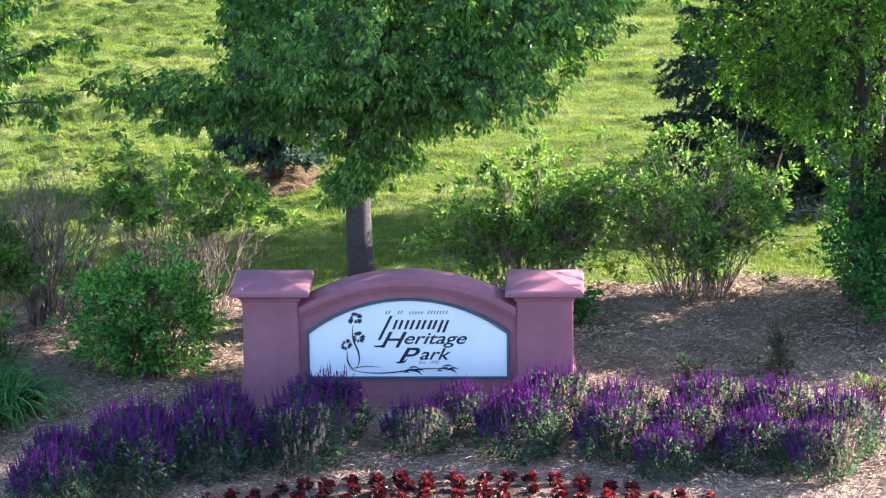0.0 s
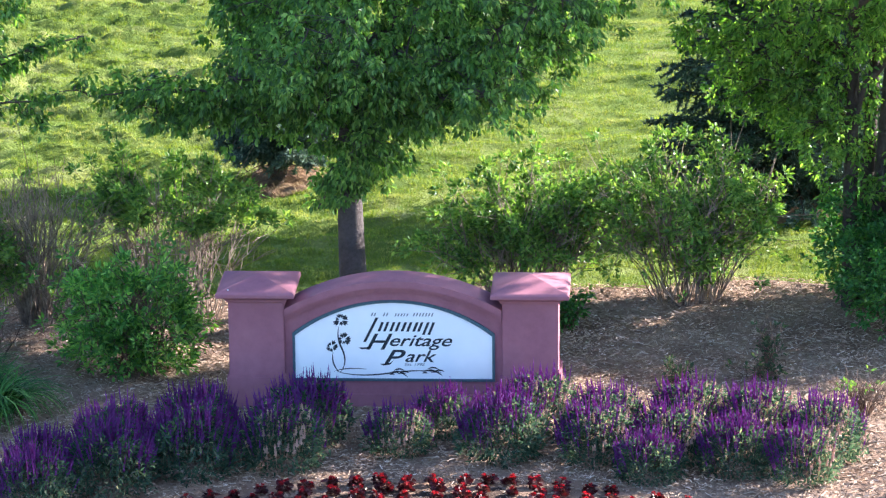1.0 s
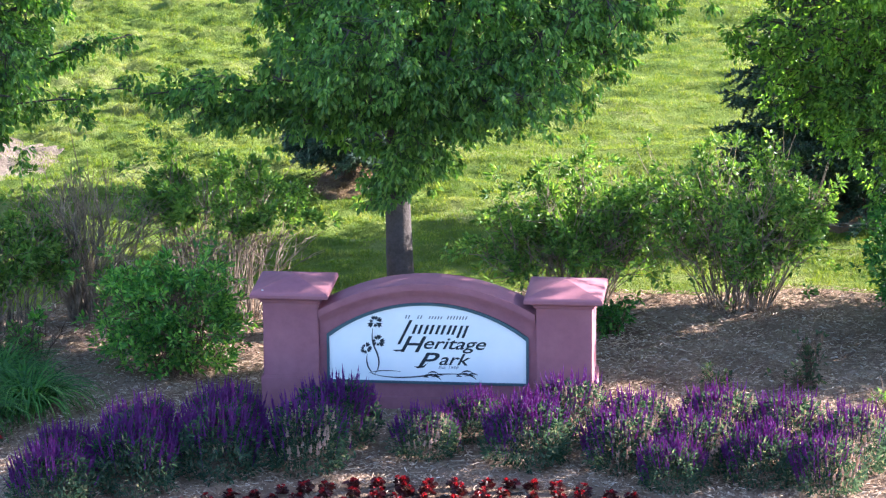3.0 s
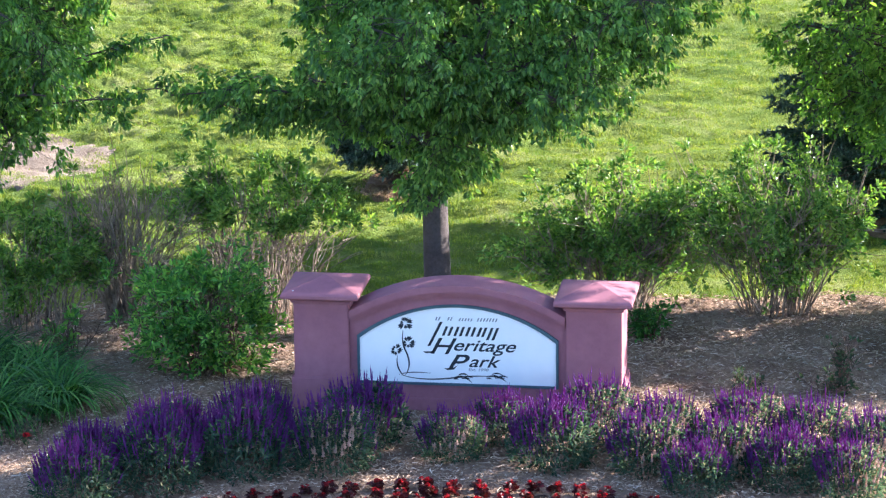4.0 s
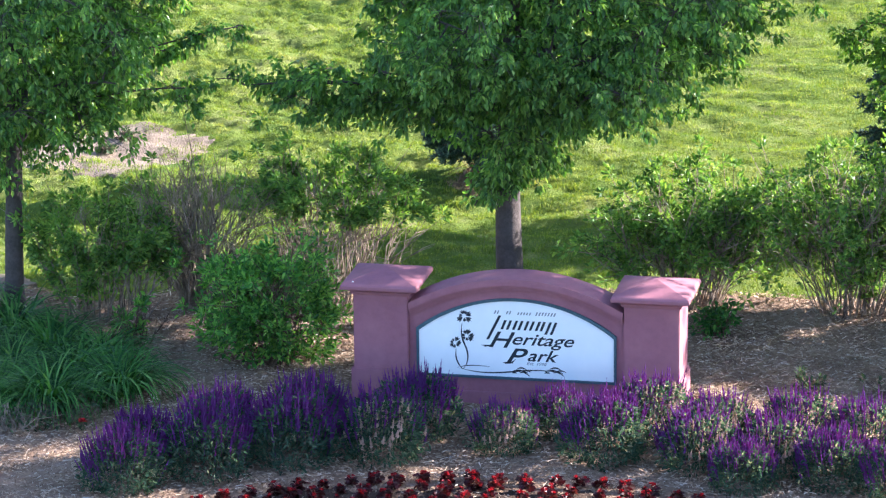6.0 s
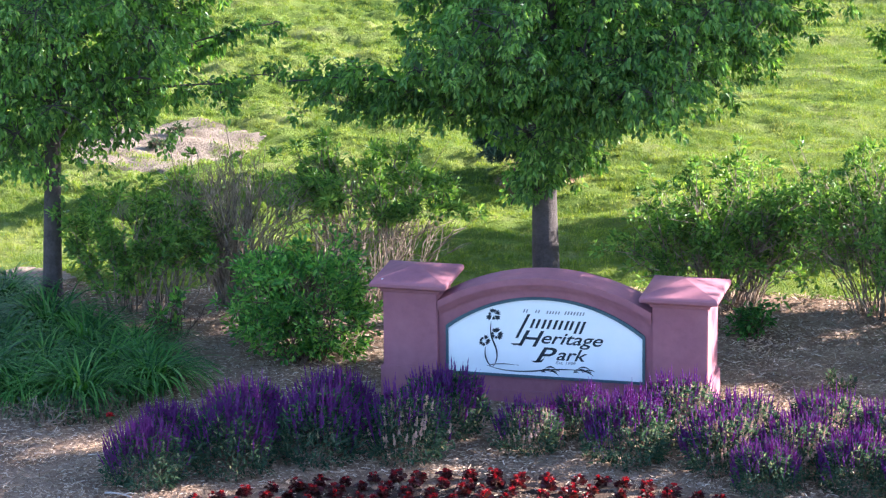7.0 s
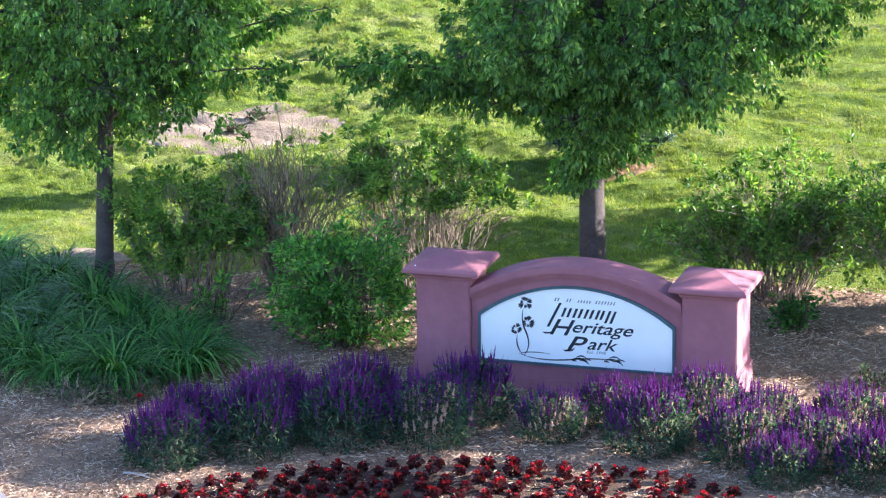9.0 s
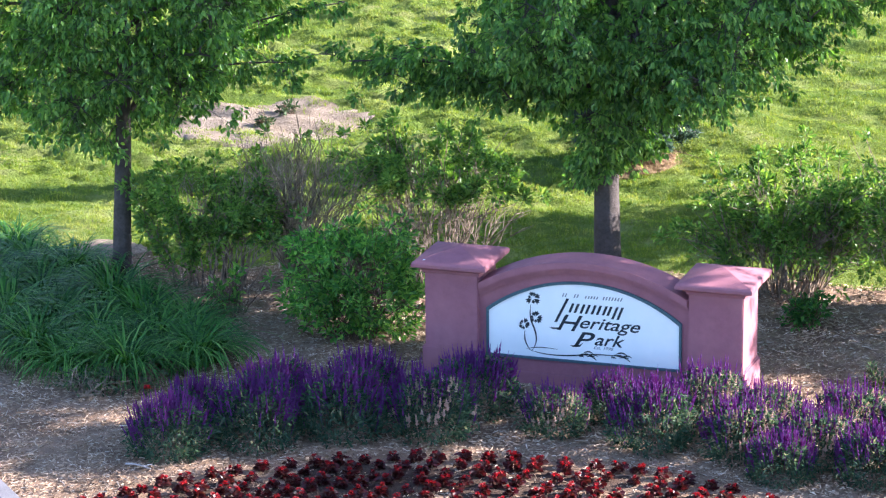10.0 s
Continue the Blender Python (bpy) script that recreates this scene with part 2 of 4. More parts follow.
def prism_bm(outline, y0, y1, bevel=0.0):
    """An outline in x and z, thick from y0 to y1."""
    bm = bmesh.new()
    front = [bm.verts.new((x, y0, z)) for x, z in outline]
    back = [bm.verts.new((x, y1, z)) for x, z in outline]
    k = len(outline)
    f = bm.faces.new(front)
    bm.faces.new(back[::-1])
    for i in range(k):
        bm.faces.new((front[i], front[(i + 1) % k], back[(i + 1) % k], back[i]))
    if bevel:
        bmesh.ops.bevel(bm, geom=list(f.edges), offset=bevel, segments=2, affect="EDGES")
    return bm


def wobble(x, y, scale, seed=0.0):
    return noise.noise(Vector((x * scale, y * scale, seed)))


# ---------------------------------------------------------------- ground
def spread(lo, hi, step, far):
    inner = list(np.arange(lo, hi + 1e-6, step))
    out, d, v = [], step, hi
    while v < far:
        d *= 1.5
        v += d
        out.append(v)
    low, d, v = [], step, lo
    while v > -far:
        d *= 1.5
        v -= d
        low.append(v)
    return low[::-1] + inner + out


# bare patches in the lawn: centre and radii
SAND, LITTER, DUFF = (-5.75, 7.85, 1.05, 1.05), (-1.6, 7.4, 0.42, 0.55), (3.5, 6.9, 1.1, 1.0)


def lawn_height(x, y):
    """Gentle swells of the lawn behind the bed, level under the bed itself."""
    away = min(max((y - 3.6) / 2.0, 0), 1)
    fade = 1.0 if abs(x) < 30 and y < 40 else 0.0
    bare = math.hypot((x - SAND[0]) / SAND[2], (y - SAND[1]) / SAND[3])
    rough = min(max((0.5 - x) / 5, 0), 1) * min(max((bare - 0.9) / 0.4, 0.12), 1)
    return GZ - 0.04 + away * fade * (0.09 * wobble(x, y, 0.35, 2) + 0.07 * wobble(x * 0.55, y * 1.5, 1.0, 5) + 0.03 * wobble(x * 0.8, y * 1.3, 1.9, 6)
                                      + (0.022 + 0.045 * rough) * wobble(x * 0.8, y * 1.5, 2.6, 8) + (0.014 + 0.062 * rough) * wobble(x * 0.9, y * 1.4, 5.2, 9) + 0.04 * rough * wobble(x, y * 1.3, 9.5, 15) + 0.05 * wobble(x * 0.4 + y * 0.25, y * 2.0, 1.6, 21) + 0.02)


gx, gy = spread(-13, 7, 0.09, 600), spread(-6, 18, 0.07, 600)
verts = [(x, y, lawn_height(x, y)) for y in gy for x in gx]
w = len(gx)
faces = [[j * w + i, j * w + i + 1, (j + 1) * w + i + 1, (j + 1) * w + i] for j in range(len(gy) - 1) for i in range(w - 1)]
tagged(piece("ground", mesh("ground", verts, faces, LAWN, True)), "sunlit green lawn with gentle swells and dry patches", "lawn", kind="structure")


def bed_back(x):
    """Where the bed ends and the lawn begins."""
    return 3.45 + 0.25 * math.sin(x * 0.9 + 0.6) + 0.12 * wobble(x, 0, 1.7, 9) + 0.5 * min(max((x - 2.1) / 0.8, 0), 1) - (0.95 if x < -4.2 else 0.95 * max(0.0, (-3.2 - x)) if x < -3.2 else 0)


def edge_line(x):
    """The kerb at the near corner of the bed."""
    return -3.55 - 1.1 * (x + 3.6)


bed_x = np.arange(-8.0, 7.01, 0.16)
rows_n = 64
verts, faces = [], []
for x in bed_x:
    y0, y1 = max(-7.0, edge_line(x)) if x < -0.4 else -7.0, bed_back(x)
    y0 = min(y0, y1 - 0.4)
    for k in range(rows_n):
        y = y0 + (y1 - y0) * k / (rows_n - 1)
        rim = 0.03 if k in (0, rows_n - 1) else 0
        verts.append((x, y, GZ - rim + 0.022 * wobble(x, y, 1.3, 3) + 0.012 * wobble(x, y, 5, 4)))
faces = [[i * rows_n + k, (i + 1) * rows_n + k, (i + 1) * rows_n + k + 1, i * rows_n + k + 1] for i in range(len(bed_x) - 1) for k in range(rows_n - 1)]
tagged(piece("mulch_bed", mesh("mulch_bed", verts, faces, MULCH, True)), "planting bed covered with grey-brown shredded wood mulch", "mulch bed", kind="structure")


def blob_sheet(name, cx, cy, rx, ry, z, material, label, category, seed, bite=0.35):
    """A thin patch of earth with a ragged outline, lying on the lawn."""
    rings, spokes = 14, 90
    verts, faces = [(cx, cy, lawn_height(cx, cy) + z)], []
    for k in range(1, rings + 1):
        for s in range(spokes):
            a = 2 * math.pi * s / spokes
            r = k / rings * (1 + bite * noise.noise(Vector((math.cos(a) * 1.6, math.sin(a) * 1.6, seed))) + 0.12 * noise.noise(Vector((math.cos(a) * 7, math.sin(a) * 7, seed))))
            x, y = cx + rx * r * math.cos(a), cy + ry * r * math.sin(a)
            verts.append((x, y, lawn_height(x, y) + z * (1 if k < rings else -1) + 0.012 * wobble(x, y, 3.0, seed)))
    faces += [[0, 1 + s, 1 + (s + 1) % spokes] for s in range(spokes)]
    for k in range(rings - 1):
        a, c = 1 + k * spokes, 1 + (k + 1) * spokes
        faces += [[a + s, c + s, c + (s + 1) % spokes, a + (s + 1) % spokes] for s in range(spokes)]
    return tagged(piece(name, mesh(name, verts, faces, material, True)), label, category, kind="structure")


blob_sheet("bare_ground_patch", *SAND, 0.016, SOIL, "bare sandy soil patch worn into the lawn", "bare soil", 3.1)
# earth-coloured patch put in for a pool of sun on the ground
blob_sheet("bare_ground_patch", -5.35, 2.75, 0.4, 0.28, 0.07, SOIL, "small bare earth patch standing in for sunlit ground behind the daylilies", "bare soil", 5.3)
# sheet under the red plants, darkened in place of shade on the mulch
blob_sheet("shaded_bedding", 0.55, -5.7, 3.92, 3.92, 0.043, SHADED_BED, "dark brown ground of the round flower bed, deepened for shade", "soil", 1.7, 0.03)
blob_sheet("needle_litter_ring", *DUFF, 0.03, NEEDLE_LITTER, "brown needle litter under the tall spruce", "needle litter", 6.1, 0.25)
blob_sheet("needle_litter_ring", *LITTER, 0.03, NEEDLE_LITTER, "brown needle litter under the small spruce", "needle litter", 7.7, 0.2)

# concrete kerb at the near corner
kerb_pts = [(x, edge_line(x) - 0.02) for x in np.arange(-7.6, -0.5, 0.5)]
bm = bmesh.new()
rows_v = []
for x, y in kerb_pts:
    nx, ny = -0.74, -0.67
    rows_v.append([bm.verts.new((x + nx * o, y + ny * o, zz)) for o, zz in ((0, GZ - 0.1), (0, GZ + 0.035), (0.012, GZ + 0.047), (0.138, GZ + 0.047), (0.15, GZ + 0.035), (0.15, GZ - 0.1))])
for a, c in zip(rows_v, rows_v[1:]):
    for i in range(5):
        bm.faces.new((a[i], c[i], c[i + 1], a[i + 1]))
tagged(part("concrete_kerb", bm, CONCRETE), "pale grey concrete edging between bed and lawn", "kerb", kind="structure")


# ---------------------------------------------------------------- the park sign
def arc_pts(radius, half, top, steps=40):
    """Points of an arch of the given radius whose crown is at height top, from -half to half."""
    xs = np.linspace(-half, half, steps + 1)
    return [(x, top - radius + math.sqrt(radius * radius - x * x)) for x in xs]


sign = empty("park_sign", pose(0, 0, 0), "mauve stucco park sign with capped pillars and arched white panel", "park sign")

PX, PW = 1.125, 0.23          # pillar centres and half width
for s in (-1, 1):
    cx = s * PX
    pillar = part("pillar", box_bm(cx - PW, cx + PW, 0, 2 * PW + 0.035, 0.2, 0.875, 0.008), STUCCO, sign, "square mauve stucco pillar")
    part("plinth", box_bm(cx - PW - 0.022, cx + PW + 0.022, -0.022, 2 * PW + 0.057, GZ - 0.15, 0.22, 0.012), STUCCO, pillar)
    # necking, then the cap: cove, fascia and a low pyramid
    bm = bmesh.new()
    prof = [(0.232, 0.845), (0.246, 0.852), (0.25, 0.872), (0.272, 0.888), (0.3, 0.9), (0.318, 0.902), (0.322, 0.91), (0.322, 0.932), (0.314, 0.944), (0.302, 0.951)]
    rings = [[bm.verts.new((cx + sx * h, PW + sy * h + (0.035 if sy > 0 else 0), z)) for sx, sy in ((-1, -1), (1, -1), (1, 1), (-1, 1))] for h, z in prof]
    for a, c in zip(rings, rings[1:]):
        for i in range(4):
            bm.faces.new((a[i], a[(i + 1) % 4], c[(i + 1) % 4], c[i]))
    apex = bm.verts.new((cx, PW + 0.017, 1.03))
    for i in range(4):
        bm.faces.new((rings[-1][i], rings[-1][(i + 1) % 4], apex))
    bm.faces.new(rings[0][::-1])
    part("cap", bm, STUCCO, pillar, "low pyramid cap with a moulded edge")

WH = PX - PW - 0.002
WT, WR = 1.036, 1.757
out = arc_pts(WR, WH, WT - 0.03)
wall = part("arched_wall", prism_bm([(-WH, GZ - 0.15), (WH, GZ - 0.15)] + out[::-1], 0.05, 0.29), STUCCO, sign, "arched mauve stucco wall between the pillars")


def arch_band(name, r_top, z_top, depth, y0, y1, parent):
    o = arc_pts(r_top, WH - 0.001, z_top)
    i = arc_pts(r_top - depth, WH - 0.001, z_top - depth)
    return part(name, prism_bm(o + i[::-1], y0, y1, 0.006), STUCCO, parent)


arch_band("coping", WR, WT, 0.055, -0.02, 0.31, wall)
arch_band("moulding", WR - 0.0555, WT - 0.0555, 0.024, 0.005, 0.06, wall)
arch_band("moulding", WR - 0.08, WT - 0.08, 0.024, 0.025, 0.06, wall)
part("base_course", box_bm(-WH, WH, 0.026, 0.06, GZ - 0.14, 0.05, 0.006), STUCCO, wall)

# white panel with its teal frame
PB, PS, PT, PHW = 0.187, 0.555, 0.838, 0.812
PR = (PHW ** 2 + (PT - PS) ** 2) / (2 * (PT - PS))
inner = [(-PHW, PB), (PHW, PB)] + arc_pts(PR, PHW, PT)[::-1]
panel = part("sign_panel", prism_bm(inner, 0.041, 0.055), PANEL, sign, "arched white panel with dark lettering and a rose drawing")
FW = 0.021
outer = [(-PHW - FW, PB - FW), (PHW + FW, PB - FW)] + [(x * (PHW + FW) / PHW, z + FW) for x, z in arc_pts(PR, PHW, PT)[::-1]]
bm = bmesh.new()
k = len(inner)
loops = []
for ring, y in ((outer, 0.056), (outer, 0.03), (inner, 0.03), (inner, 0.056)):
    loops.append([bm.verts.new((x, y, z)) for x, z in ring])
for a, c in zip(loops, loops[1:]):
    for i in range(k):
        bm.faces.new((a[i], a[(i + 1) % k], c[(i + 1) % k], c[i]))
part("panel_frame", bm, TEAL, sign, "dark teal frame round the white panel")

YF = 0.0395                  # face of the lettering


def words(text, x0, x1, z, height, material, shear=0.35):
    """Lettering on the panel from x0 to x1 with its baseline at z."""
    cu = bpy.data.curves.new(text.lower().replace(" ", "_").replace(".", ""), "FONT")
    cu.body, cu.shear, cu.size, cu.extrude, cu.offset = text, shear, 1.0, 0.0, 0.011
    tmp = bpy.data.objects.new("tmp", cu)
    scene.collection.objects.link(tmp)
    bpy.context.view_layer.update()
    me = bpy.data.meshes.new_from_object(tmp.evaluated_get(bpy.context.evaluated_depsgraph_get()))
    bpy.data.objects.remove(tmp)
    co = np.array([v.co for v in me.vertices])
    lo, hi = co.min(0), co.max(0)
    co = np.stack([x0 + (co[:, 0] - lo[0]) / (hi[0] - lo[0]) * (x1 - x0), np.full(len(co), YF), z + co[:, 1] * height], 1)
    me.vertices.foreach_set("co", co.ravel())
    me.update()
    if len(text) > 8:
        me.materials.clear()
        me.materials.append(material)
        return piece("lettering", me, panel)
    bm = bmesh.new()
    bm.from_mesh(me)
    left = set(bm.verts)
    while left:
        todo, island = [left.pop()], []
        while todo:
            q = todo.pop()
            island.append(q)
            for e in q.link_edges:
                o = e.other_vert(q)
                if o in left:
                    left.discard(o)
                    todo.append(o)
        index = {q: i for i, q in enumerate(island)}
        faces = [[index[q] for q in fc.verts] for fc in bm.faces if fc.verts[0] in index]
        piece("letter", mesh("letter", [tuple(q.co) for q in island], faces, material), panel)
    bm.free()


def flat(name, polys, material, parent):
    bm = bmesh.new()
    for poly in polys:
        bm.faces.new([bm.verts.new((x, YF, z)) for x, z in poly])
    return part(name, bm, material, parent)


def slanted(x0, x1, z0, z1, lean=0.2):
    d = (z1 - z0) * lean
    return [(x0, z0), (x1, z0), (x1 + d, z1), (x0 + d, z1)]


words("H", -0.225, -0.005, 0.437, 0.195, INK, 0.42)
words("eritage", -0.03, 0.485, 0.468, 0.142, INK, 0.38)
words("P", -0.085, 0.1, 0.303, 0.19, INK, 0.42)
words("ark", 0.095, 0.355, 0.332, 0.142, INK, 0.38)
words("Est.", 0.088, 0.15, 0.297, 0.036, INK_GREY, 0.3)
words("1998", 0.172, 0.256, 0.297, 0.036, INK_GREY, 0.3)
# swashes under the capitals
for x, z in ((-0.29, 0.447), (-0.115, 0.308)):
    flat("swash", [[(x, z + 0.004), (x + 0.03, z - 0.01), (x + 0.085, z - 0.003), (x + 0.125, z + 0.05), (x + 0.108, z + 0.03), (x + 0.07, z + 0.008)]], INK, panel)
# lines of names, kept as plain slanted bars
for x0, count, pitch, z0, z1, wide, material in ((-0.185, 2, 0.024, 0.722, 0.752, 0.011, INK_GREY), (-0.085, 2, 0.024, 0.722, 0.752, 0.011, INK_GREY), (0.01, 5, 0.024, 0.722, 0.746, 0.011, INK_GREY),
                                                 (0.16, 7, 0.025, 0.722, 0.752, 0.011, INK_GREY), (-0.13, 2, 0.045, 0.592, 0.672, 0.022, INK), (-0.035, 2, 0.045, 0.592, 0.672, 0.022, INK), (0.06, 2, 0.045, 0.592, 0.672, 0.022, INK), (0.155, 2, 0.04, 0.592, 0.672, 0.022, INK), (0.235, 2, 0.045, 0.565, 0.672, 0.022, INK)):
    for q in range(count):
        flat("name_bar", [slanted(x0 + q * pitch, x0 + q * pitch + wide, z0, z1, 0.4)], material, panel)
flat("name_bar", [slanted(-0.25, -0.226, 0.5, 0.71, 0.5)], INK, panel)


def stroke(name, pts, width):
    """A drawn line of the rose, tapering at its ends."""
    pts = np.array(pts)
    tan = unit(np.gradient(pts, axis=0))
    nrm = np.stack([-tan[:, 1], tan[:, 0]], 1)
    w2 = width * np.clip(np.sin(np.linspace(0.25, math.pi - 0.2, len(pts))), 0.25, 1)[:, None] / 2
    a, c = pts + nrm * w2, pts - nrm * w2
    flat(name, [[a[i], a[i + 1], c[i + 1], c[i]] for i in range(len(pts) - 1)], INK, panel)


def quad2(a, b2, c, count=12):
    return bezier(a, b2, c, count)


rng = np.random.default_rng(5)


def rose(cx, cz, size, turn):
    """A leafy bloom of lobed petals with gaps between them."""
    for k in range(7):
        a = turn + k * 0.9 + rng.uniform(-0.15, 0.15)
        r1 = size * rng.uniform(0.75, 1.2)
        outline = [(cx + math.cos(a) * size * 0.22, cz + math.sin(a) * size * 0.22)]
        for off, reach in ((-0.42, 0.6), (-0.34, 0.92), (-0.14, 0.76), (0.0, 1.0), (0.14, 0.76), (0.34, 0.92), (0.42, 0.6)):
            outline.append((cx + math.cos(a + off) * r1 * reach, cz + math.sin(a + off) * r1 * reach))
        flat("petal_drawing", [outline], INK, panel)


rose(-0.433, 0.69, 0.062, 0.3)
rose(-0.412, 0.522, 0.058, 1.1)
rose(-0.512, 0.458, 0.056, 2.0)
stroke("stem_drawing", np.concatenate([quad2((-0.45, 0.63), (-0.47, 0.53), (-0.43, 0.45)), quad2((-0.43, 0.45), (-0.37, 0.32), (-0.445, 0.235))[1:]]), 0.014)
stroke("stem_drawing", quad2((-0.5, 0.41), (-0.52, 0.3), (-0.445, 0.235)), 0.012)
stroke("stem_drawing", np.concatenate([quad2((-0.47, 0.245), (-0.3, 0.19), (-0.02, 0.235), 14), quad2((-0.02, 0.235), (0.15, 0.265), (0.36, 0.25), 14)[1:]]), 0.012)
stroke("stem_drawing", quad2((-0.49, 0.245), (-0.4, 0.285), (-0.22, 0.265)), 0.008)
for cx, cz, wd in ((0.045, 0.232, 0.085), (0.325, 0.245, 0.095)):
    for k, (dx, dz, half, rise) in enumerate(((-0.5, 0.0, 0.42, 0.012), (0.0, 0.022, 0.5, 0.016), (0.5, 0.004, 0.45, 0.012), (-0.2, 0.006, 0.4, 0.01), (0.25, -0.006, 0.42, 0.008), (-0.7, -0.012, 0.24, 0.006))):
        u = np.linspace(-1, 1, 9)
        stroke("leaf_drawing", np.stack([cx + dx * wd + u * half * wd, cz + dz + rise * (1 - u * u)], 1), 0.013)
    stroke("stalk_drawing", quad2((cx + 0.1 * wd, cz), (cx + 0.6 * wd, cz - 0.008), (cx + 0.8 * wd, cz - 0.035), 7), 0.009)
# small white specks on the cap
for x, y, z in ((-1.348, -0.04, 0.962), (-1.1, 0.04, 0.975), (-1.23, 0.11, 0.984)):
    bm = bmesh.new()
    bmesh.ops.create_icosphere(bm, subdivisions=1, radius=0.008, matrix=pose(x, y, z) @ Matrix.Diagonal((1.2, 1.6, 0.3, 1)))
    part("cap_speck", bm, PANEL, sign, "small white speck on the cap")


# ---------------------------------------------------------------- trees
def grow_tree(name, label, x, y, trunk_r, fork, profile, limbs, clusters, leaf_len, leaf, bark, seed, extra=(), stems=((0, 0),), leaves_each=19, droop=0.6, spread_r=0.07, cut=3.4, lean=0.0):
    """A tree: trunk, limbs, fine twigs and a crown of single leaves inside an uneven outline (heights and radii)."""
    rng = np.random.default_rng(seed)
    top = profile[-1][0]
    thing = empty(name, pose(x, y, GZ - 0.04), label, "tree")
    zs, rs = [p[0] for p in profile], [p[1] for p in profile]

    def radius(z, a):
        n1 = noise.noise(Vector((math.cos(a) * 1.4, math.sin(a) * 1.4, z * 1.1 + seed)))
        n2 = noise.noise(Vector((math.cos(a) * 3.5, math.sin(a) * 3.5, z * 2.6 + seed * 2)))
        return np.interp(z, zs, rs) * (1 + 0.26 * n1 + 0.2 * n2)

    skeleton = []
    for sx, sy in stems:
        h = np.linspace(0, top * 0.86, 18)
        bend = np.stack([sx + sx * h * 0.25 + 0.03 * np.sin(h * 1.3 + seed), sy + sy * h * 0.25 + 0.03 * np.cos(h * 1.1 + seed), h], 1)
        scale = 1.0 if len(stems) == 1 else 0.72
        rad = trunk_r * scale * np.interp(h, [0, 0.12, fork, top * 0.5, top * 0.86], [1.28, 1.04, 0.86, 0.45, 0.1])
        v, f = tube_arrays([(bend, rad)], 12)
        piece("trunk", mesh("trunk", v, f, bark, True), thing, "grey-brown upright trunk")
        skeleton.append(bend[h > fork])
    for k in range(limbs):
        u = (k + 0.5) / limbs
        z0 = fork + (top * 0.62 - fork) * u ** 1.1
        a = k * 2.39996 + seed
        stem = skeleton[k % len(skeleton)]
        start = stem[np.argmin(abs(stem[:, 2] - z0))]
        z1 = min(z0 + rng.uniform(0.35, 1.1), top * 0.92)
        r1 = radius(z1, a) * 0.86
        end = np.array([math.cos(a) * r1 + lean * min(max(z1 - 1.6, 0), 1), math.sin(a) * r1, z1])
        mid = (start + end) / 2 + np.array([0, 0, 0.28])
        pts = bezier(start, mid, end, 9) + rng.normal(size=(9, 3)) * 0.02 * np.linspace(0, 1, 9)[:, None]
        v, f = tube_arrays([(pts, np.linspace(trunk_r * 0.34, 0.008, 9))], 6)
        piece("limb", mesh("limb", v, f, bark, True), thing)
        skeleton.append(pts)
    for ex, ey, ez, er, sx, sy, sz in extra:
        pts = bezier((sx, sy, sz), ((sx + ex) / 2, (sy + ey) / 2, (sz + ez) / 2 + 0.2), (ex, ey, ez), 9)
        v, f = tube_arrays([(pts, np.linspace(trunk_r * 0.17, 0.006, 9))], 6)
        piece("limb", mesh("limb", v, f, bark, True), thing)
        skeleton.append(pts)
    sk = np.concatenate(skeleton)
    puffs = []
    while len(puffs) < clusters // 12:
        z = rng.uniform(zs[0], top)
        if rng.uniform() > (np.interp(z, zs, rs) / max(rs)) ** 1.2 or (z > cut and rng.uniform() < 0.4):
            continue
        a = rng.uniform(0, 2 * math.pi)
        r = radius(z, a) * rng.uniform(0.05, 1) ** 0.45 * 0.93
        puffs.append((math.cos(a) * r + lean * min(max(z - 1.6, 0), 1), math.sin(a) * r, z, min(0.1 + 0.1 * np.interp(z, zs, rs), 0.21) * rng.uniform(0.75, 1.25)))
    for ex, ey, ez, er, sx, sy, sz in extra:
        for u in np.arange(0.28, 1.02, 0.14 / max(math.dist((ex, ey, ez), (sx, sy, sz)), 0.3)):
            q = np.array([sx + (ex - sx) * u, sy + (ey - sy) * u, sz + (ez - sz) * u]) + np.clip(rng.normal(size=3), -1.2, 1.2) * er * 0.35 * np.array([1, 1, 0.6])
            puffs.append((*q, er * 0.36))
    hub = np.array([p[:3] for p in puffs])
    order = np.argsort(np.hypot(hub[:, 0], hub[:, 1]) + 0.3 * abs(hub[:, 2] - fork))
    grown, lines = sk.copy(), []
    for k in order:
        gap = np.linalg.norm(grown - hub[k], axis=1) + 0.35 * np.maximum(0, grown[:, 2] - hub[k][2])
        s0 = grown[np.argmin(gap)]
        bow = (s0 + hub[k]) / 2 + np.array([rng.normal() * 0.03, rng.normal() * 0.03, 0.04])
        lines.append((bezier(s0, bow, hub[k], 5), np.linspace(0.011, 0.005, 5)))
        grown = np.concatenate([grown, hub[k][None], bow[None]])
    centres = []
    for px, py, pz, pr in puffs:
        for q in np.clip(rng.normal(size=(max(3, int(12 * (pr / 0.2) ** 1.5)), 3)), -1.7, 1.7):
            c1 = np.array([px + q[0] * pr, py + q[1] * pr, pz + q[2] * pr * 0.62 - 0.12 * (q[0] ** 2 + q[1] ** 2) * pr])
            centres.append(c1)
            lines.append((np.array([(px, py, pz), (c1 + np.array([px, py, pz])) / 2 + np.array([0, 0, 0.02]), c1]), [0.004, 0.003, 0.002]))
    centres = np.array(centres)
    v, f = tube_arrays(lines, 3)
    piece("branchwork", mesh("branchwork", v, f, bark), thing)
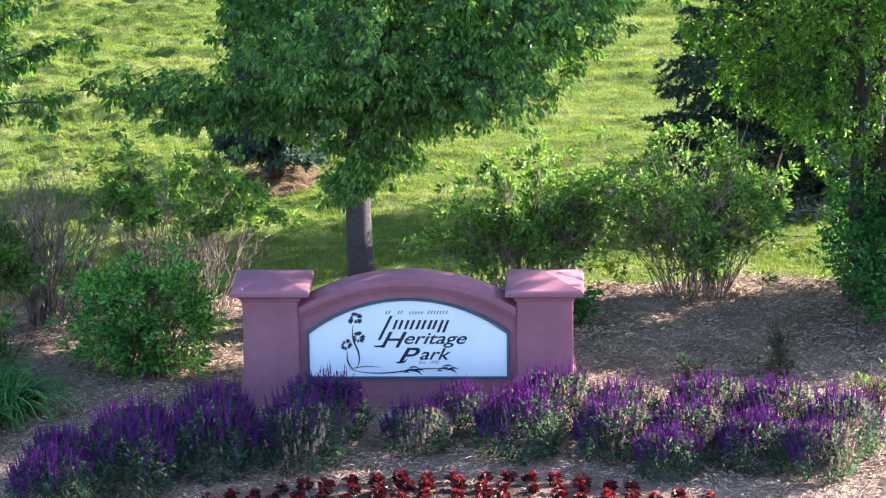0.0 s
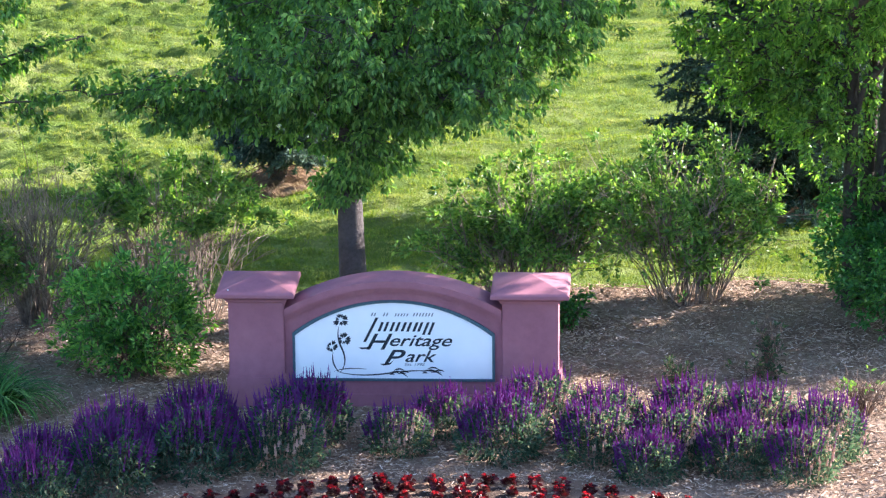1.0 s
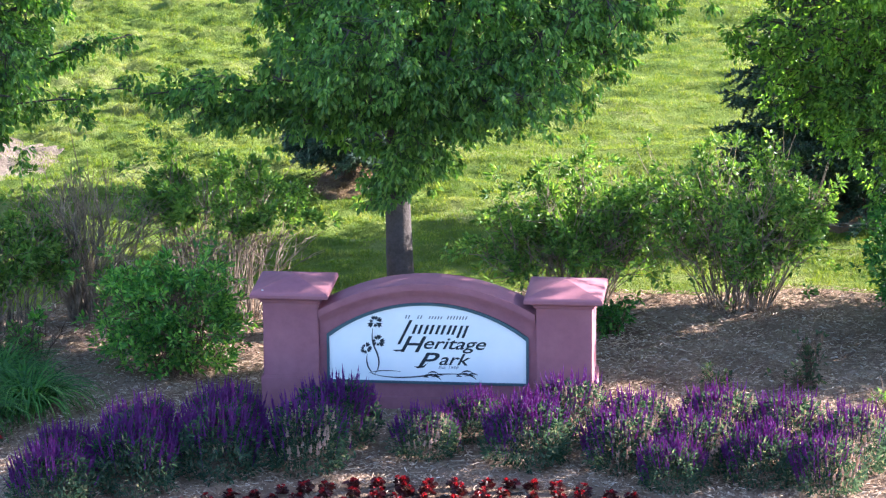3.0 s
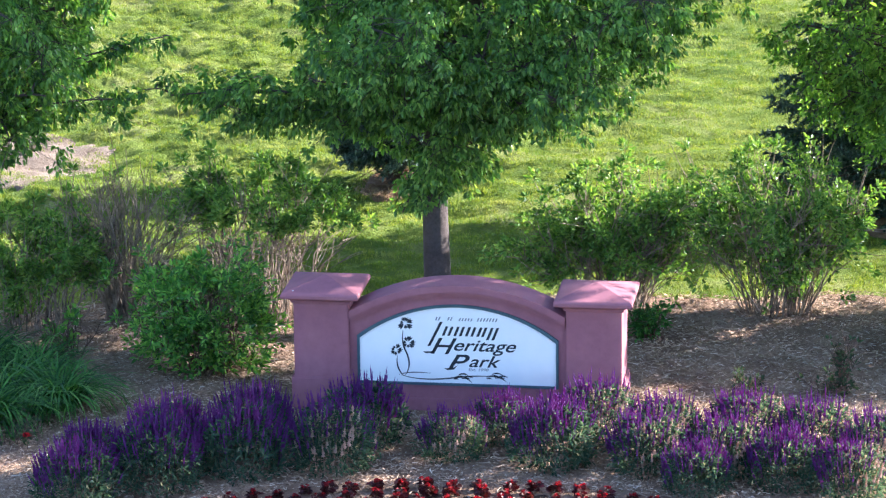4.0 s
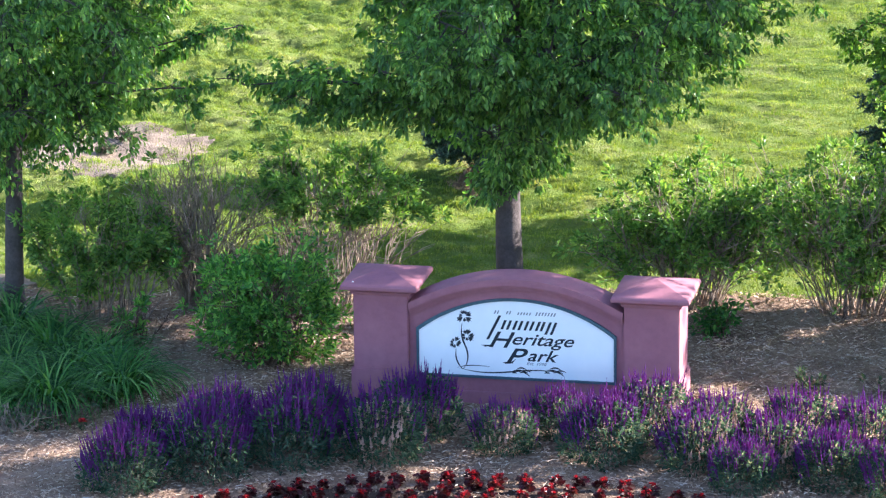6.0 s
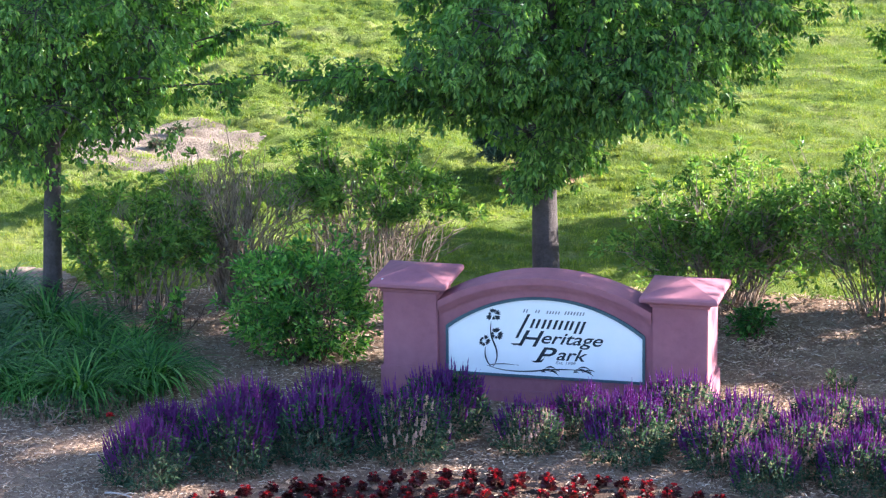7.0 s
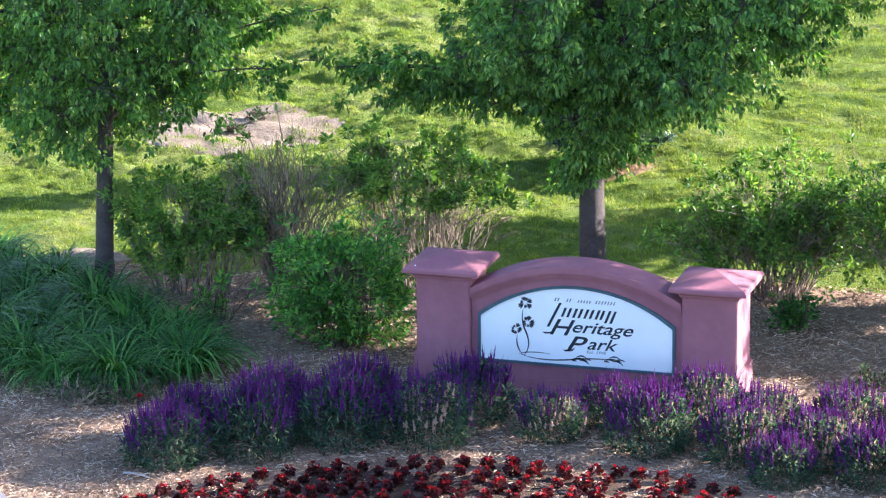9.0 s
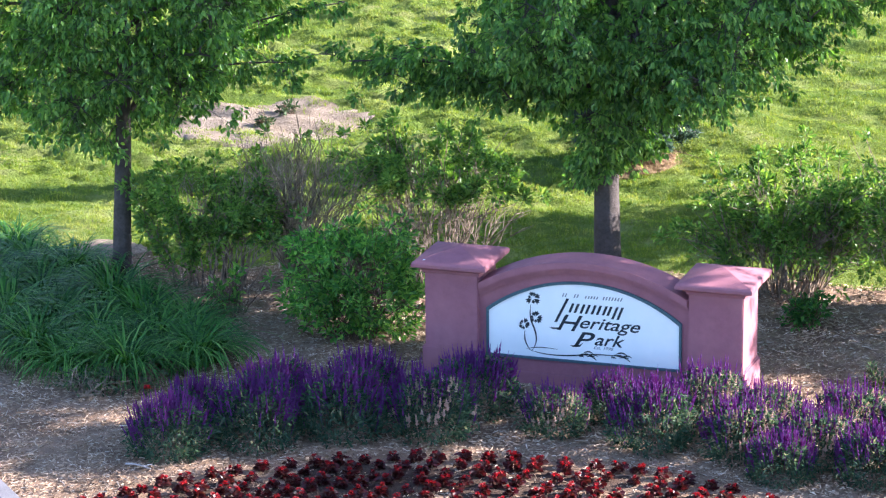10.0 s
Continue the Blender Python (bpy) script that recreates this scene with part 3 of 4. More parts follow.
    high = centres[:, 2] > cut
    per = np.where(high, leaves_each // 3, leaves_each)
    big = np.repeat(np.where(high, 1.7, 1.0), per)
    c = np.repeat(centres, per, 0)
    burst = unit(rng.normal(size=c.shape) + np.array([0, 0, -0.1]))
    out = unit(c * np.array([1, 1, 0]) + 1e-6)
    c = c + burst * rng.uniform(0.0, spread_r, len(c))[:, None]
    d = burst * 0.8 + out * 0.3 + rng.normal(size=c.shape) * 0.3 + np.array([0, 0, -droop])
    size = leaf_len * rng.uniform(0.7, 1.2, len(c)) * big
    v, f = leaf_arrays(c, d, size, 0.52, rng)
    crown = piece("crown", mesh("crown", v, f, leaf), thing, "dense crown of small pointed green leaves")
    return thing


MAIN = [(1.15, 0.05), (1.35, 0.25), (1.6, 0.42), (1.85, 0.56), (2.1, 0.88), (2.4, 1.3), (2.8, 1.8), (3.3, 2.2), (4.0, 2.3), (4.9, 1.9), (5.8, 1.0), (6.3, 0.2)]
grow_tree("pear_tree", "young pear tree with dense green crown above grey trunk", -0.52, 2.65, 0.124, 1.2, MAIN, 18, 3100, 0.06, LEAF_TREE, BARK, 3, leaves_each=27, droop=0.9, spread_r=0.085, lean=0.48,
          extra=((-2.2, -0.8, 2.22, 0.36, 0, 0, 1.9), (-1.75, -0.9, 2.3, 0.45, 0, 0, 1.8), (1.45, -1.45, 2.6, 0.6, 0, 0, 2.1), (1.9, -0.6, 2.8, 0.6, 0, 0, 2.3), (-0.9, -1.0, 2.42, 0.45, 0, 0, 1.8), (0.95, -1.2, 2.3, 0.5, 0, 0, 1.8), (0.1, -0.8, 1.8, 0.45, 0, 0, 1.5), (-0.05, -0.45, 1.4, 0.32, 0, 0, 1.4), (-0.3, -0.15, 1.05, 0.22, 0, 0, 1.4), (-0.25, -0.3, 1.3, 0.26, 0, 0, 1.4), (0.3, -0.25, 1.5, 0.3, 0, 0, 1.45)))
SIDE = [(1.3, 0.15), (1.5, 0.55), (1.8, 1.0), (2.2, 1.5), (3.0, 1.9), (4.0, 2.0), (5.0, 1.6), (5.8, 0.6), (6.0, 0.2)]
grow_tree("pear_tree", "young pear tree with spreading branches beside the daylilies", -4.87, 1.95, 0.085, 1.35, SIDE, 16, 2900, 0.06, LEAF_TREE, BARK, 11, leaves_each=24, droop=0.85, spread_r=0.095,
          extra=((1.75, -0.2, 2.2, 0.28, 0, 0, 1.75), (2.1, 0.1, 2.7, 0.14, 0, 0, 1.9), (-1.6, -0.3, 1.9, 0.4, 0, 0, 1.6)))
# widened above 3 m, out of view, to shade the left front plants
LIGHT = [(2.4, 0.25), (2.7, 0.8), (3.0, 1.3), (3.3, 1.8), (3.8, 2.4), (4.5, 2.7), (5.2, 2.3), (6.0, 1.2), (6.5, 0.3)]
grow_tree("multi_stem_tree", "multi-stemmed tree with dark trunks and bright light green leaves", 4.02, 3.05, 0.1, 1.3, LIGHT, 18, 2700, 0.054, LEAF_LIGHT, BARK_DARK, 23, leaves_each=19,
          extra=((-1.5, 0.0, 2.7, 0.42, -0.1, 0, 2.2), (-1.4, -0.15, 2.3, 0.42, -0.1, 0, 1.9), (-1.05, 0.2, 1.95, 0.4, -0.1, 0, 1.7), (-0.75, 0.2, 1.6, 0.36, -0.1, 0, 1.5), (-0.8, -0.3, 2.45, 0.4, -0.1, 0, 1.9), (-0.55, -0.4, 2.1, 0.34, -0.1, 0, 1.7), (-1.0, -0.35, 2.75, 0.45, -0.1, 0, 2.2), (-1.3, 0.3, 2.05, 0.45, -0.1, 0, 1.6), (-0.95, -0.2, 2.15, 0.5, -0.1, 0, 1.6), (-0.5, 0.3, 1.75, 0.5, -0.1, 0, 1.4), (-1.6, 0.2, 2.5, 0.4, -0.1, 0, 2.0), (-0.45, -0.3, 2.6, 0.5, -0.1, 0, 2.0), (-0.35, -0.3, 1.45, 0.4, -0.1, 0, 1.3), (0.12, -0.35, 1.22, 0.3, 0.1, 0, 1.3), (0.45, -0.35, 1.3, 0.34, 0.1, 0, 1.3),
                 # unseen limbs on the near right, added to keep sun off the front plants
                 (1.6, -2.6, 3.3, 0.55, 0.1, 0, 3.1), (2.0, -1.8, 3.7, 0.6, 0.1, 0, 3.2), (2.1, -2.4, 3.7, 0.55, 0.1, 0, 3.2),
                 # unseen limbs to the right, added to shade the mulch
                 (1.4, 0.1, 1.7, 0.55, 0.1, 0, 1.4), (1.7, 0.6, 2.3, 0.6, 0.1, 0, 1.6), (1.9, -0.2, 2.9, 0.6, 0.1, 0, 2.0), (1.9, 0.7, 1.6, 0.6, 0.1, 0, 1.4)),
          stems=((-0.11, -0.05), (0.1, 0.03), (0.02, 0.16)), droop=0.45, cut=3.0)


# ---------------------------------------------------------------- spruces
def spruce(label, x, y, height, base_r, seed, whorls, low=0.1, dead=0):
    rng = np.random.default_rng(seed)
    thing = empty("blue_spruce", pose(x, y, GZ - 0.04), label, "spruce")
    h = np.linspace(0, height, 12)
    v, f = tube_arrays([(np.stack([0 * h, 0 * h, h], 1), np.interp(h, [0, height], [0.02 + 0.022 * height, 0.008]))], 8)
    piece("trunk", mesh("trunk", v, f, BARK_DARK, True), thing)
    lines, base, way = [], [], []
    for k in range(whorls):
        z0 = low + (height - low) * (k / whorls) ** 1.05
        r = base_r * (1 - z0 / height) ** 0.85 + 0.06
        count = 9 if r > 0.6 else 6
        for j in range(count):
            a = 2 * math.pi * (j + rng.uniform(-0.3, 0.3)) / count + k * 0.7
            rr = r * rng.uniform(0.72, 1.08)
            o = np.array([math.cos(a), math.sin(a), 0])
            end = o * rr + np.array([0, 0, z0 + rr * rng.uniform(-0.12, 0.1)])
            pts = bezier((0, 0, z0), o * rr * 0.55 + np.array([0, 0, z0 - rr * 0.1]), end, 8)
            lines.append((pts, np.linspace(0.014, 0.004, 8)))
            side = np.array([-o[1], o[0], 0])
            for u in np.arange(0.2, 1.02, 0.055):
                p = pts[0] * (1 - u) ** 2 + 2 * u * (1 - u) * (o * rr * 0.55 + np.array([0, 0, z0 - rr * 0.1])) + u * u * end
                ln = rr * 0.36 * (1.1 - u) + 0.06
                for s in (-1, 1):
                    q = p + (side * s * 0.8 + o * 0.6 + np.array([0, 0, rng.uniform(-0.85, -0.05)])) * ln
                    lines.append((np.array([p, (p + q) / 2 + np.array([0, 0, 0.01]), q]), [0.005, 0.004, 0.003]))
                    m = max(9, int(ln * 290)) if z0 < 2.3 else max(4, int(ln * 60))
                    t = rng.uniform(0.05, 1.05, m)[:, None]
                    base.append(p + (q - p) * t)
                    way.append(unit(rng.normal(size=(m, 3)) * 0.75 + unit((q - p)[None]) * 0.8 + np.array([0, 0, 0.25])))
    v, f = tube_arrays(lines, 3)
    piece("branchwork", mesh("branchwork", v, f, BARK_DARK), thing)
    for k in range(dead):
        a, z0 = rng.uniform(0, 2 * math.pi), rng.uniform(0.06, low * 1.4)
        o = np.array([math.cos(a), math.sin(a), rng.uniform(-0.25, 0.2)])
        pts = np.array([0, 0, z0]) + o * np.linspace(0, base_r * rng.uniform(0.4, 0.85), 5)[:, None] + rng.normal(size=(5, 3)) * 0.012
        pts[:, 2] = np.maximum(pts[:, 2], 0.03)
        lines = [(pts, np.linspace(0.008, 0.002, 5))]
        for i in (1, 2, 3):
            q = pts[i] + rng.normal(size=3) * 0.1 + o * 0.06
            q[2] = max(q[2], 0.03)
            lines.append((np.array([pts[i], (pts[i] + q) / 2, q]), [0.004, 0.003, 0.002]))
        v, f = tube_arrays(lines, 3)
        piece("dead_branch", mesh("dead_branch", v, f, TWIG), thing, "dry bare brown lower branch")
    c, d = np.concatenate(base), np.concatenate(way)
    side = unit(np.cross(d, rng.normal(size=d.shape)))
    ln = rng.uniform(0.035, 0.065, len(c))[:, None] * np.where(c[:, 2:] > 2.3, 2.0, 1.0)
    v = np.stack([c - side * ln * 0.2, c + side * ln * 0.2, c + d * ln], 1).reshape(-1, 3)
    piece("foliage", mesh("foliage", v, np.arange(len(v)).reshape(-1, 3), NEEDLES), thing, "stiff blue-green needles")
    return thing


spruce("blue spruce with layered drooping boughs behind the shrubs", 3.5, 7.1, 7.2, 1.55, 31, 24, 0.3)
spruce("small sparse blue spruce in a ring of brown litter", -1.66, 7.5, 3.2, 0.66, 37, 15, 0.4, 50)


# ---------------------------------------------------------------- shrubs
def shrub(name, label, category, x, y, rx, ry, h, stems, clusters, leaf_len, leaf, stem_mat, seed, low=0.3, per=9, bare=0.0, spread_r=0.08, fill=0.0, wide=0.5, stem_r=0.007, twiggy=4, foot=0.36, crook=0.02):
    """Many stems fanning from the base; leaves in clusters along their upper parts, or filling a dome."""
    rng = np.random.default_rng(seed)
    thing = empty(name, pose(x, y, GZ), label, category)
    tips = []
    for k in range(stems):
        a = rng.uniform(0, 2 * math.pi)
        u = rng.uniform(0.1, 1) ** 0.6
        hh = h * rng.uniform(0.55, 1.02) * (1 - 0.2 * u * u)
        a0 = a + rng.normal() * 0.7
        start = np.array([math.cos(a0) * rx * foot * u, math.sin(a0) * ry * foot * u, 0])
        end = np.array([math.cos(a) * rx * u, math.sin(a) * ry * u, hh])
        k1 = rng.uniform(0.1, 0.6)
        pts = bezier(start, start + (end - start) * np.array([k1, k1, 0.62]), end, 8) + rng.normal(size=(8, 3)) * crook * np.linspace(0, 1, 8)[:, None]
        lines = [(pts, np.linspace(stem_r, 0.002, 8) * rng.uniform(0.6, 1.2))]
        tips.append(pts)
        for _ in range(twiggy):
            i = rng.integers(3, 7)
            q = pts[i] + (pts[i] - pts[i - 1]) * rng.uniform(0.7, 2.0) + rng.normal(size=3) * 0.07 * h
            lines.append((np.array([pts[i], (pts[i] + q) / 2 + rng.normal(size=3) * 0.01, q]), [0.004, 0.003, 0.0015]))
            tips.append(np.array([pts[i], q]))
        v, f = tube_arrays(lines, 4)
        piece("stem", mesh("stem", v, f, stem_mat), thing)
    pool = np.concatenate([t[len(t) // (5 if low < 0.2 else 3):] for t in tips])
    pool = pool[pool[:, 2] > low * h]
    if clusters:
        c = pool[rng.integers(0, len(pool), clusters)]
        if clusters > 300:
            c = np.concatenate([c, np.array([t[-1] for t in tips if t[-1][2] > max(low, 0.45) * h])])
        if bare:
            keep = np.array([noise.noise(Vector(p * 2.2) + Vector((seed, 0, 0))) > bare - 0.5 for p in c])
            c = c[keep]
        if fill:
            m = int(clusters * fill)
            a, u, t = rng.uniform(0, 2 * np.pi, m), rng.uniform(0.35, 1, m) ** 0.5, rng.uniform(0.06, 1, m) ** 0.8
            lump = np.array([1 + 0.42 * noise.noise(Vector((math.cos(q) * 2.2, math.sin(q) * 2.2, w2 * 3 + seed))) for q, w2 in zip(a, t)])
            rad = np.sqrt(np.clip(1 - (np.clip(t - 0.35, 0, 1) / 0.67) ** 2, 0, 1)) * u * lump
            c = np.concatenate([c, np.stack([np.cos(a) * rad * rx, np.sin(a) * rad * ry, t * h * lump], 1)])
        c = np.repeat(c, per, 0)
        burst = unit(rng.normal(size=c.shape))
        c = c + burst * rng.uniform(0, spread_r, len(c))[:, None]
        c[:, 2] = np.maximum(c[:, 2], 0.02)
        out = unit(c * np.array([1, 1, 0.3]))
        d = burst * 0.8 + out * 0.45 + np.array([0, 0, 0.12])
        v, f = leaf_arrays(c, d, leaf_len * rng.uniform(0.65, 1.25, len(c)), wide, rng)
        piece("foliage", mesh("foliage", v, f, leaf), thing, "small green leaves")
    return thing


shrub("bush", "rounded bright green bush in the mulch beside the sign", "bush", -2.27, 0.85, 0.62, 0.48, 0.86, 70, 700, 0.058, LEAF_BUSH, TWIG, 41, 0.08, 11, 0.36, 0.07, 0.45, 0.42, crook=0.09)
shrub("bare_shrub", "nearly leafless shrub of upright grey twigs", "shrub", -3.3, 2.3, 0.74, 0.42, 1.45, 110, 14, 0.05, LEAF_SHRUB, TWIG_GREY, 43, 0.5, 4, stem_r=0.009, twiggy=4, foot=0.2, crook=0.05)
shrub("leafy_shrub", "tall shrub with bare lower stems and leafy top", "shrub", -2.1, 2.55, 0.85, 0.5, 1.42, 90, 720, 0.054, LEAF_SHRUB, TWIG_GREY, 47, 0.62, 11, 0.38, 0.07, foot=0.48, crook=0.05)
shrub("leafy_shrub", "leafy green shrub growing beside the young pear tree", "shrub", -4.05, 1.95, 0.78, 0.5, 1.12, 60, 800, 0.054, LEAF_SHRUB, TWIG_GREY, 53, 0.15, 11, 0.38, 0.07, foot=0.5, crook=0.04)
shrub("leafy_shrub", "low green shrub at the feet of the bare twigs", "shrub", -3.55, 1.2, 0.36, 0.3, 0.4, 20, 90, 0.06, LEAF_BUSH, TWIG, 54, 0.15, 8, 0.2, 0.05)
shrub("leafy_shrub", "broad shrub of light green leaves and tan stems", "shrub", 0.95, 3.2, 0.95, 0.6, 1.12, 90, 950, 0.054, LEAF_SHRUB, TWIG_GREY, 59, 0.15, 12, 0.42, 0.06, 0.06, twiggy=7, foot=0.36, crook=0.055)
shrub("leafy_shrub", "large open shrub with tan stems and yellow-green leaves", "shrub", 2.45, 3.15, 0.95, 0.65, 1.42, 90, 1100, 0.052, LEAF_SHRUB, TWIG_GREY, 61, 0.12, 12, 0.4, 0.06, 0.04, twiggy=7, foot=0.33, crook=0.06, stem_r=0.0065)
shrub("leafy_shrub", "small green shrub behind the sign pillar", "shrub", 1.36, 2.25, 0.19, 0.18, 0.32, 20, 60, 0.055, LEAF_HEDGE, TWIG, 67, 0.05, 8, 0.2, 0.05, 0.3)
# the bush's unseen right and rear are enlarged to shade the mulch
shrub("hedge_bush", "dense dark green bush at the bed's edge", "bush", 5.05, 2.8, 1.48, 1.4, 1.25, 80, 1600, 0.055, LEAF_HEDGE, TWIG, 71, 0.15, 9, 0, 0.06, 1.8)
shrub("sapling", "thin upright sapling with a few leafy twigs", "sapling", -3.72, 2.9, 0.3, 0.2, 1.4, 7, 16, 0.07, LEAF_SHRUB, TWIG_GREY, 78, 0.62, 8, 0, 0.05)
for k, (x, y, r, h) in enumerate(((3.12, 1.15, 0.13, 0.42), (2.34, 0.72, 0.2, 0.17), (2.95, 0.8, 0.26, 0.15), (-5.62, 8.15, 0.12, 0.11), (-5.72, 7.7, 0.08, 0.08), (-1.75, -0.45, 0.08, 0.08))):
    shrub("weed", "small dull green weed growing in bare ground", "weed", x, y, r, r, h, 12, 26, 0.045, LEAF_WEED, TWIG, 80 + k, 0.15, 6, 0, 0.035)
shrub("young_shrub", "young shrub with dark twigs and a few bright leaves", "shrub", 3.82, -0.1, 0.26, 0.22, 0.36, 40, 8, 0.045, LEAF_SHRUB, TWIG, 91, 0.6, 6, 0, 0.03)
shrub("dry_plant", "withered tan plant beside the sage", "weed", 3.1, -0.35, 0.12, 0.1, 0.2, 14, 16, 0.05, DRY, TWIG, 92, 0.3, 5, 0, 0.03)
shrub("rose_bush", "low dark rose bush with one red bloom by the daylilies", "rose bush", -3.45, -1.15, 0.33, 0.25, 0.2, 24, 40, 0.045, LEAF_WEED, TWIG, 93, 0.2, 6, 0, 0.05)
shrub("rose_bush", "low sparse rose bush with thin twigs by the path", "rose bush", -3.85, -1.35, 0.32, 0.25, 0.22, 22, 28, 0.045, LEAF_WEED, TWIG_GREY, 94, 0.2, 6, 0, 0.05)


# ---------------------------------------------------------------- daylilies
def lily_clump(seed, count=330):
    rng = np.random.default_rng(seed)
    thing = empty("daylily_clump", pose(0, 0, 0), "clump of long arching green daylily leaves", "daylily", "daylilies by the path")
    a, u = rng.uniform(0, 2 * np.pi, count), rng.uniform(0, 1, count) ** 0.5
    base = np.stack([np.cos(a) * u * 0.2, np.sin(a) * u * 0.2, 0 * a], 1)
    v, f = blade_arrays(base, a + rng.normal(size=count) * 0.7, 0.03 + 0.42 * u + rng.uniform(0, 0.2, count), rng.uniform(0.5, 0.95, count), rng.uniform(0.014, 0.027, count), rng.uniform(1.7, 3.3, count), 6)
    v[:, 2] = np.maximum(v[:, 2], 0.01)
    piece("foliage", mesh("foliage", v, f, LILY), thing)
    for k in range(26):
        q = 2 * math.pi * (k + rng.uniform(0, 1)) / 26
        r0 = rng.uniform(0.02, 0.15)
        piece("leaf", LILY_LEAVES[int(rng.integers(0, 8))], thing, "", pose(math.cos(q) * r0, math.sin(q) * r0, 0.01, 0, 0, math.degrees(q) + rng.uniform(-25, 25)))
    return thing


def lily_leaf(seed):
    """One long leaf arching over towards +x."""
    rng = np.random.default_rng(seed)
    v, f = blade_arrays(np.zeros((1, 3)), np.zeros(1), rng.uniform(0.1, 0.5, 1), rng.uniform(0.6, 0.95, 1), rng.uniform(0.015, 0.023, 1), rng.uniform(2.2, 3.2, 1), 10)
    v[:, 2] = np.maximum(v[:, 2], 0.0)
    return mesh("leaf", v, f, LILY, True)


LILY_LEAVES = [lily_leaf(110 + k) for k in range(8)]
lilies = [lily_clump(101), lily_clump(102), lily_clump(103)]
spots = [(-4.7, -0.45), (-4.25, -0.75), (-3.75, -0.7), (-3.3, -0.25), (-3.75, -0.05), (-4.3, 0.0), (-4.85, 0.35), (-4.15, 0.65), (-5.3, 0.3), (-4.65, 1.1), (-5.35, 1.15), (-5.1, -0.3), (-5.7, 1.75), (-5.95, 1.2), (-5.35, 1.8), (-3.65, 0.45), (-5.6, 0.6), (-6.15, 2.35), (-6.5, 1.9)]
rng = np.random.default_rng(7)
for k, (x, y) in enumerate(spots):
    m = pose(x, y, GZ, 0, 0, rng.uniform(0, 360))
    ob = lilies[k] if k < 3 else copy_thing(lilies[k % 3], m)
    ob.matrix_basis = m @ Matrix.Scale(rng.uniform(0.74, 0.94), 4)


# ---------------------------------------------------------------- purple sage
def spike_mesh(seed, ln, material, fat=1.0):
    """One slender flower spike, whorl over whorl, on its bare stalk."""
    rng = np.random.default_rng(seed)
    ring = np.linspace(0, 2 * np.pi, 4, endpoint=False)
    vs, fs, n_r = [], [], 9
    bow = rng.uniform(-0.06, 0.06)
    for i in range(n_r):
        g2 = i / (n_r - 1)
        rr = fat * (0.0092 * (1 - g2) ** 0.7 + 0.0011) * (1.3 if i % 2 == 0 else 0.55) * rng.uniform(0.7, 1.35, 4)
        vs.append(np.stack([rr * np.cos(ring + i * 0.6) + bow * ln * g2 * g2, rr * np.sin(ring + i * 0.6), np.full(4, ln * g2)], 1))
        if i:
            fs += [[(i - 1) * 4 + j, (i - 1) * 4 + (j + 1) % 4, i * 4 + (j + 1) % 4, i * 4 + j] for j in range(4)]
    v, f = tube_arrays([(np.array([(0, 0, -0.12), (0.002, 0, -0.05), (0, 0, 0.01)]), [0.002, 0.002, 0.002])], 3)
    fs += [[q + n_r * 4 for q in face] for face in f]
    return mesh("flower_spike", np.concatenate([*vs, v]), fs, material)


SPIKE_LENGTHS = (0.06, 0.085, 0.1, 0.115, 0.13, 0.145, 0.165, 0.19)
SPIKES = [spike_mesh(190 + k, ln, SPIKE) for k, ln in enumerate(SPIKE_LENGTHS)]
SPENT_LIT_SPIKES = [spike_mesh(290 + k, 0.5 * ln, SPENT_LIT, 1.6) for k, ln in enumerate(SPIKE_LENGTHS)]


def sage_clump(seed, rad, spikes, open_side, spent, label):
    """A leafy mound; the spikes stand over its crown and thin out towards its open side, where pale ones may stand,
    spent and toned as sunlit.
    """
    rng = np.random.default_rng(seed)
    thing = empty("sage_plant", pose(0, 0, 0), label, "sage", "purple sage round the sign")
    m = 2300
    a, u, t = rng.uniform(0, 2 * np.pi, m), rng.uniform(0.3, 1, m) ** 0.5, rng.uniform(0, 1, m)
    lump = np.array([1 + 0.42 * noise.noise(Vector((math.cos(q) * 2.4, math.sin(q) * 2.4, w2 * 2.6 + seed))) for q, w2 in zip(a, t)])
    prof = np.interp(t, [0, 0.3, 0.7, 0.9, 1], [0.82, 1, 0.86, 0.62, 0.35]) * lump
    c = np.stack([np.cos(a) * u * prof * rad, np.sin(a) * u * prof * rad, 0.02 + t * 0.4 * lump ** 0.6], 1)
    d = unit(c * np.array([1, 1, 0.2])) * 0.7 + rng.normal(size=c.shape) * 0.5 + np.array([0, 0, 0.2])
    v, f = leaf_arrays(c, d, rng.uniform(0.032, 0.066, m), 0.34, rng)
    piece("foliage", mesh("foliage", v, f, SAGE), thing, "dull grey-green leaves")
    k = 0
    while k < spikes:
        q, w2 = rng.uniform(0, 2 * np.pi), rng.uniform(0, 1) ** 0.5
        o = Vector((math.cos(q), math.sin(q), 0))
        facing = w2 * max(0.0, math.cos(q - open_side))
        faded = spent and facing > 0.02 and k % 2 == 0
        if not faded and rng.uniform() < 1.15 * facing + 0.35 * max(0.0, noise.noise(Vector((o.x * w2 * 4, o.y * w2 * 4, seed)))):
            continue
        way = o * 0.42 * w2 ** 1.5 + Vector((rng.normal() * 0.07, rng.normal() * 0.07, 1))
        root = o * w2 * rad * 0.95 + Vector((0, 0, 0.4 - 0.2 * w2 ** 3 + rng.normal() * 0.025))
        kind = SPENT_LIT_SPIKES if faded else SPIKES
        piece("spent_lit_spike" if faded else "flower_spike", kind[int(rng.integers(0, 8))], thing, "", Matrix.Translation(root) @ way.to_track_quat("Z", "Y").to_matrix().to_4x4())
        k += 1
    return thing


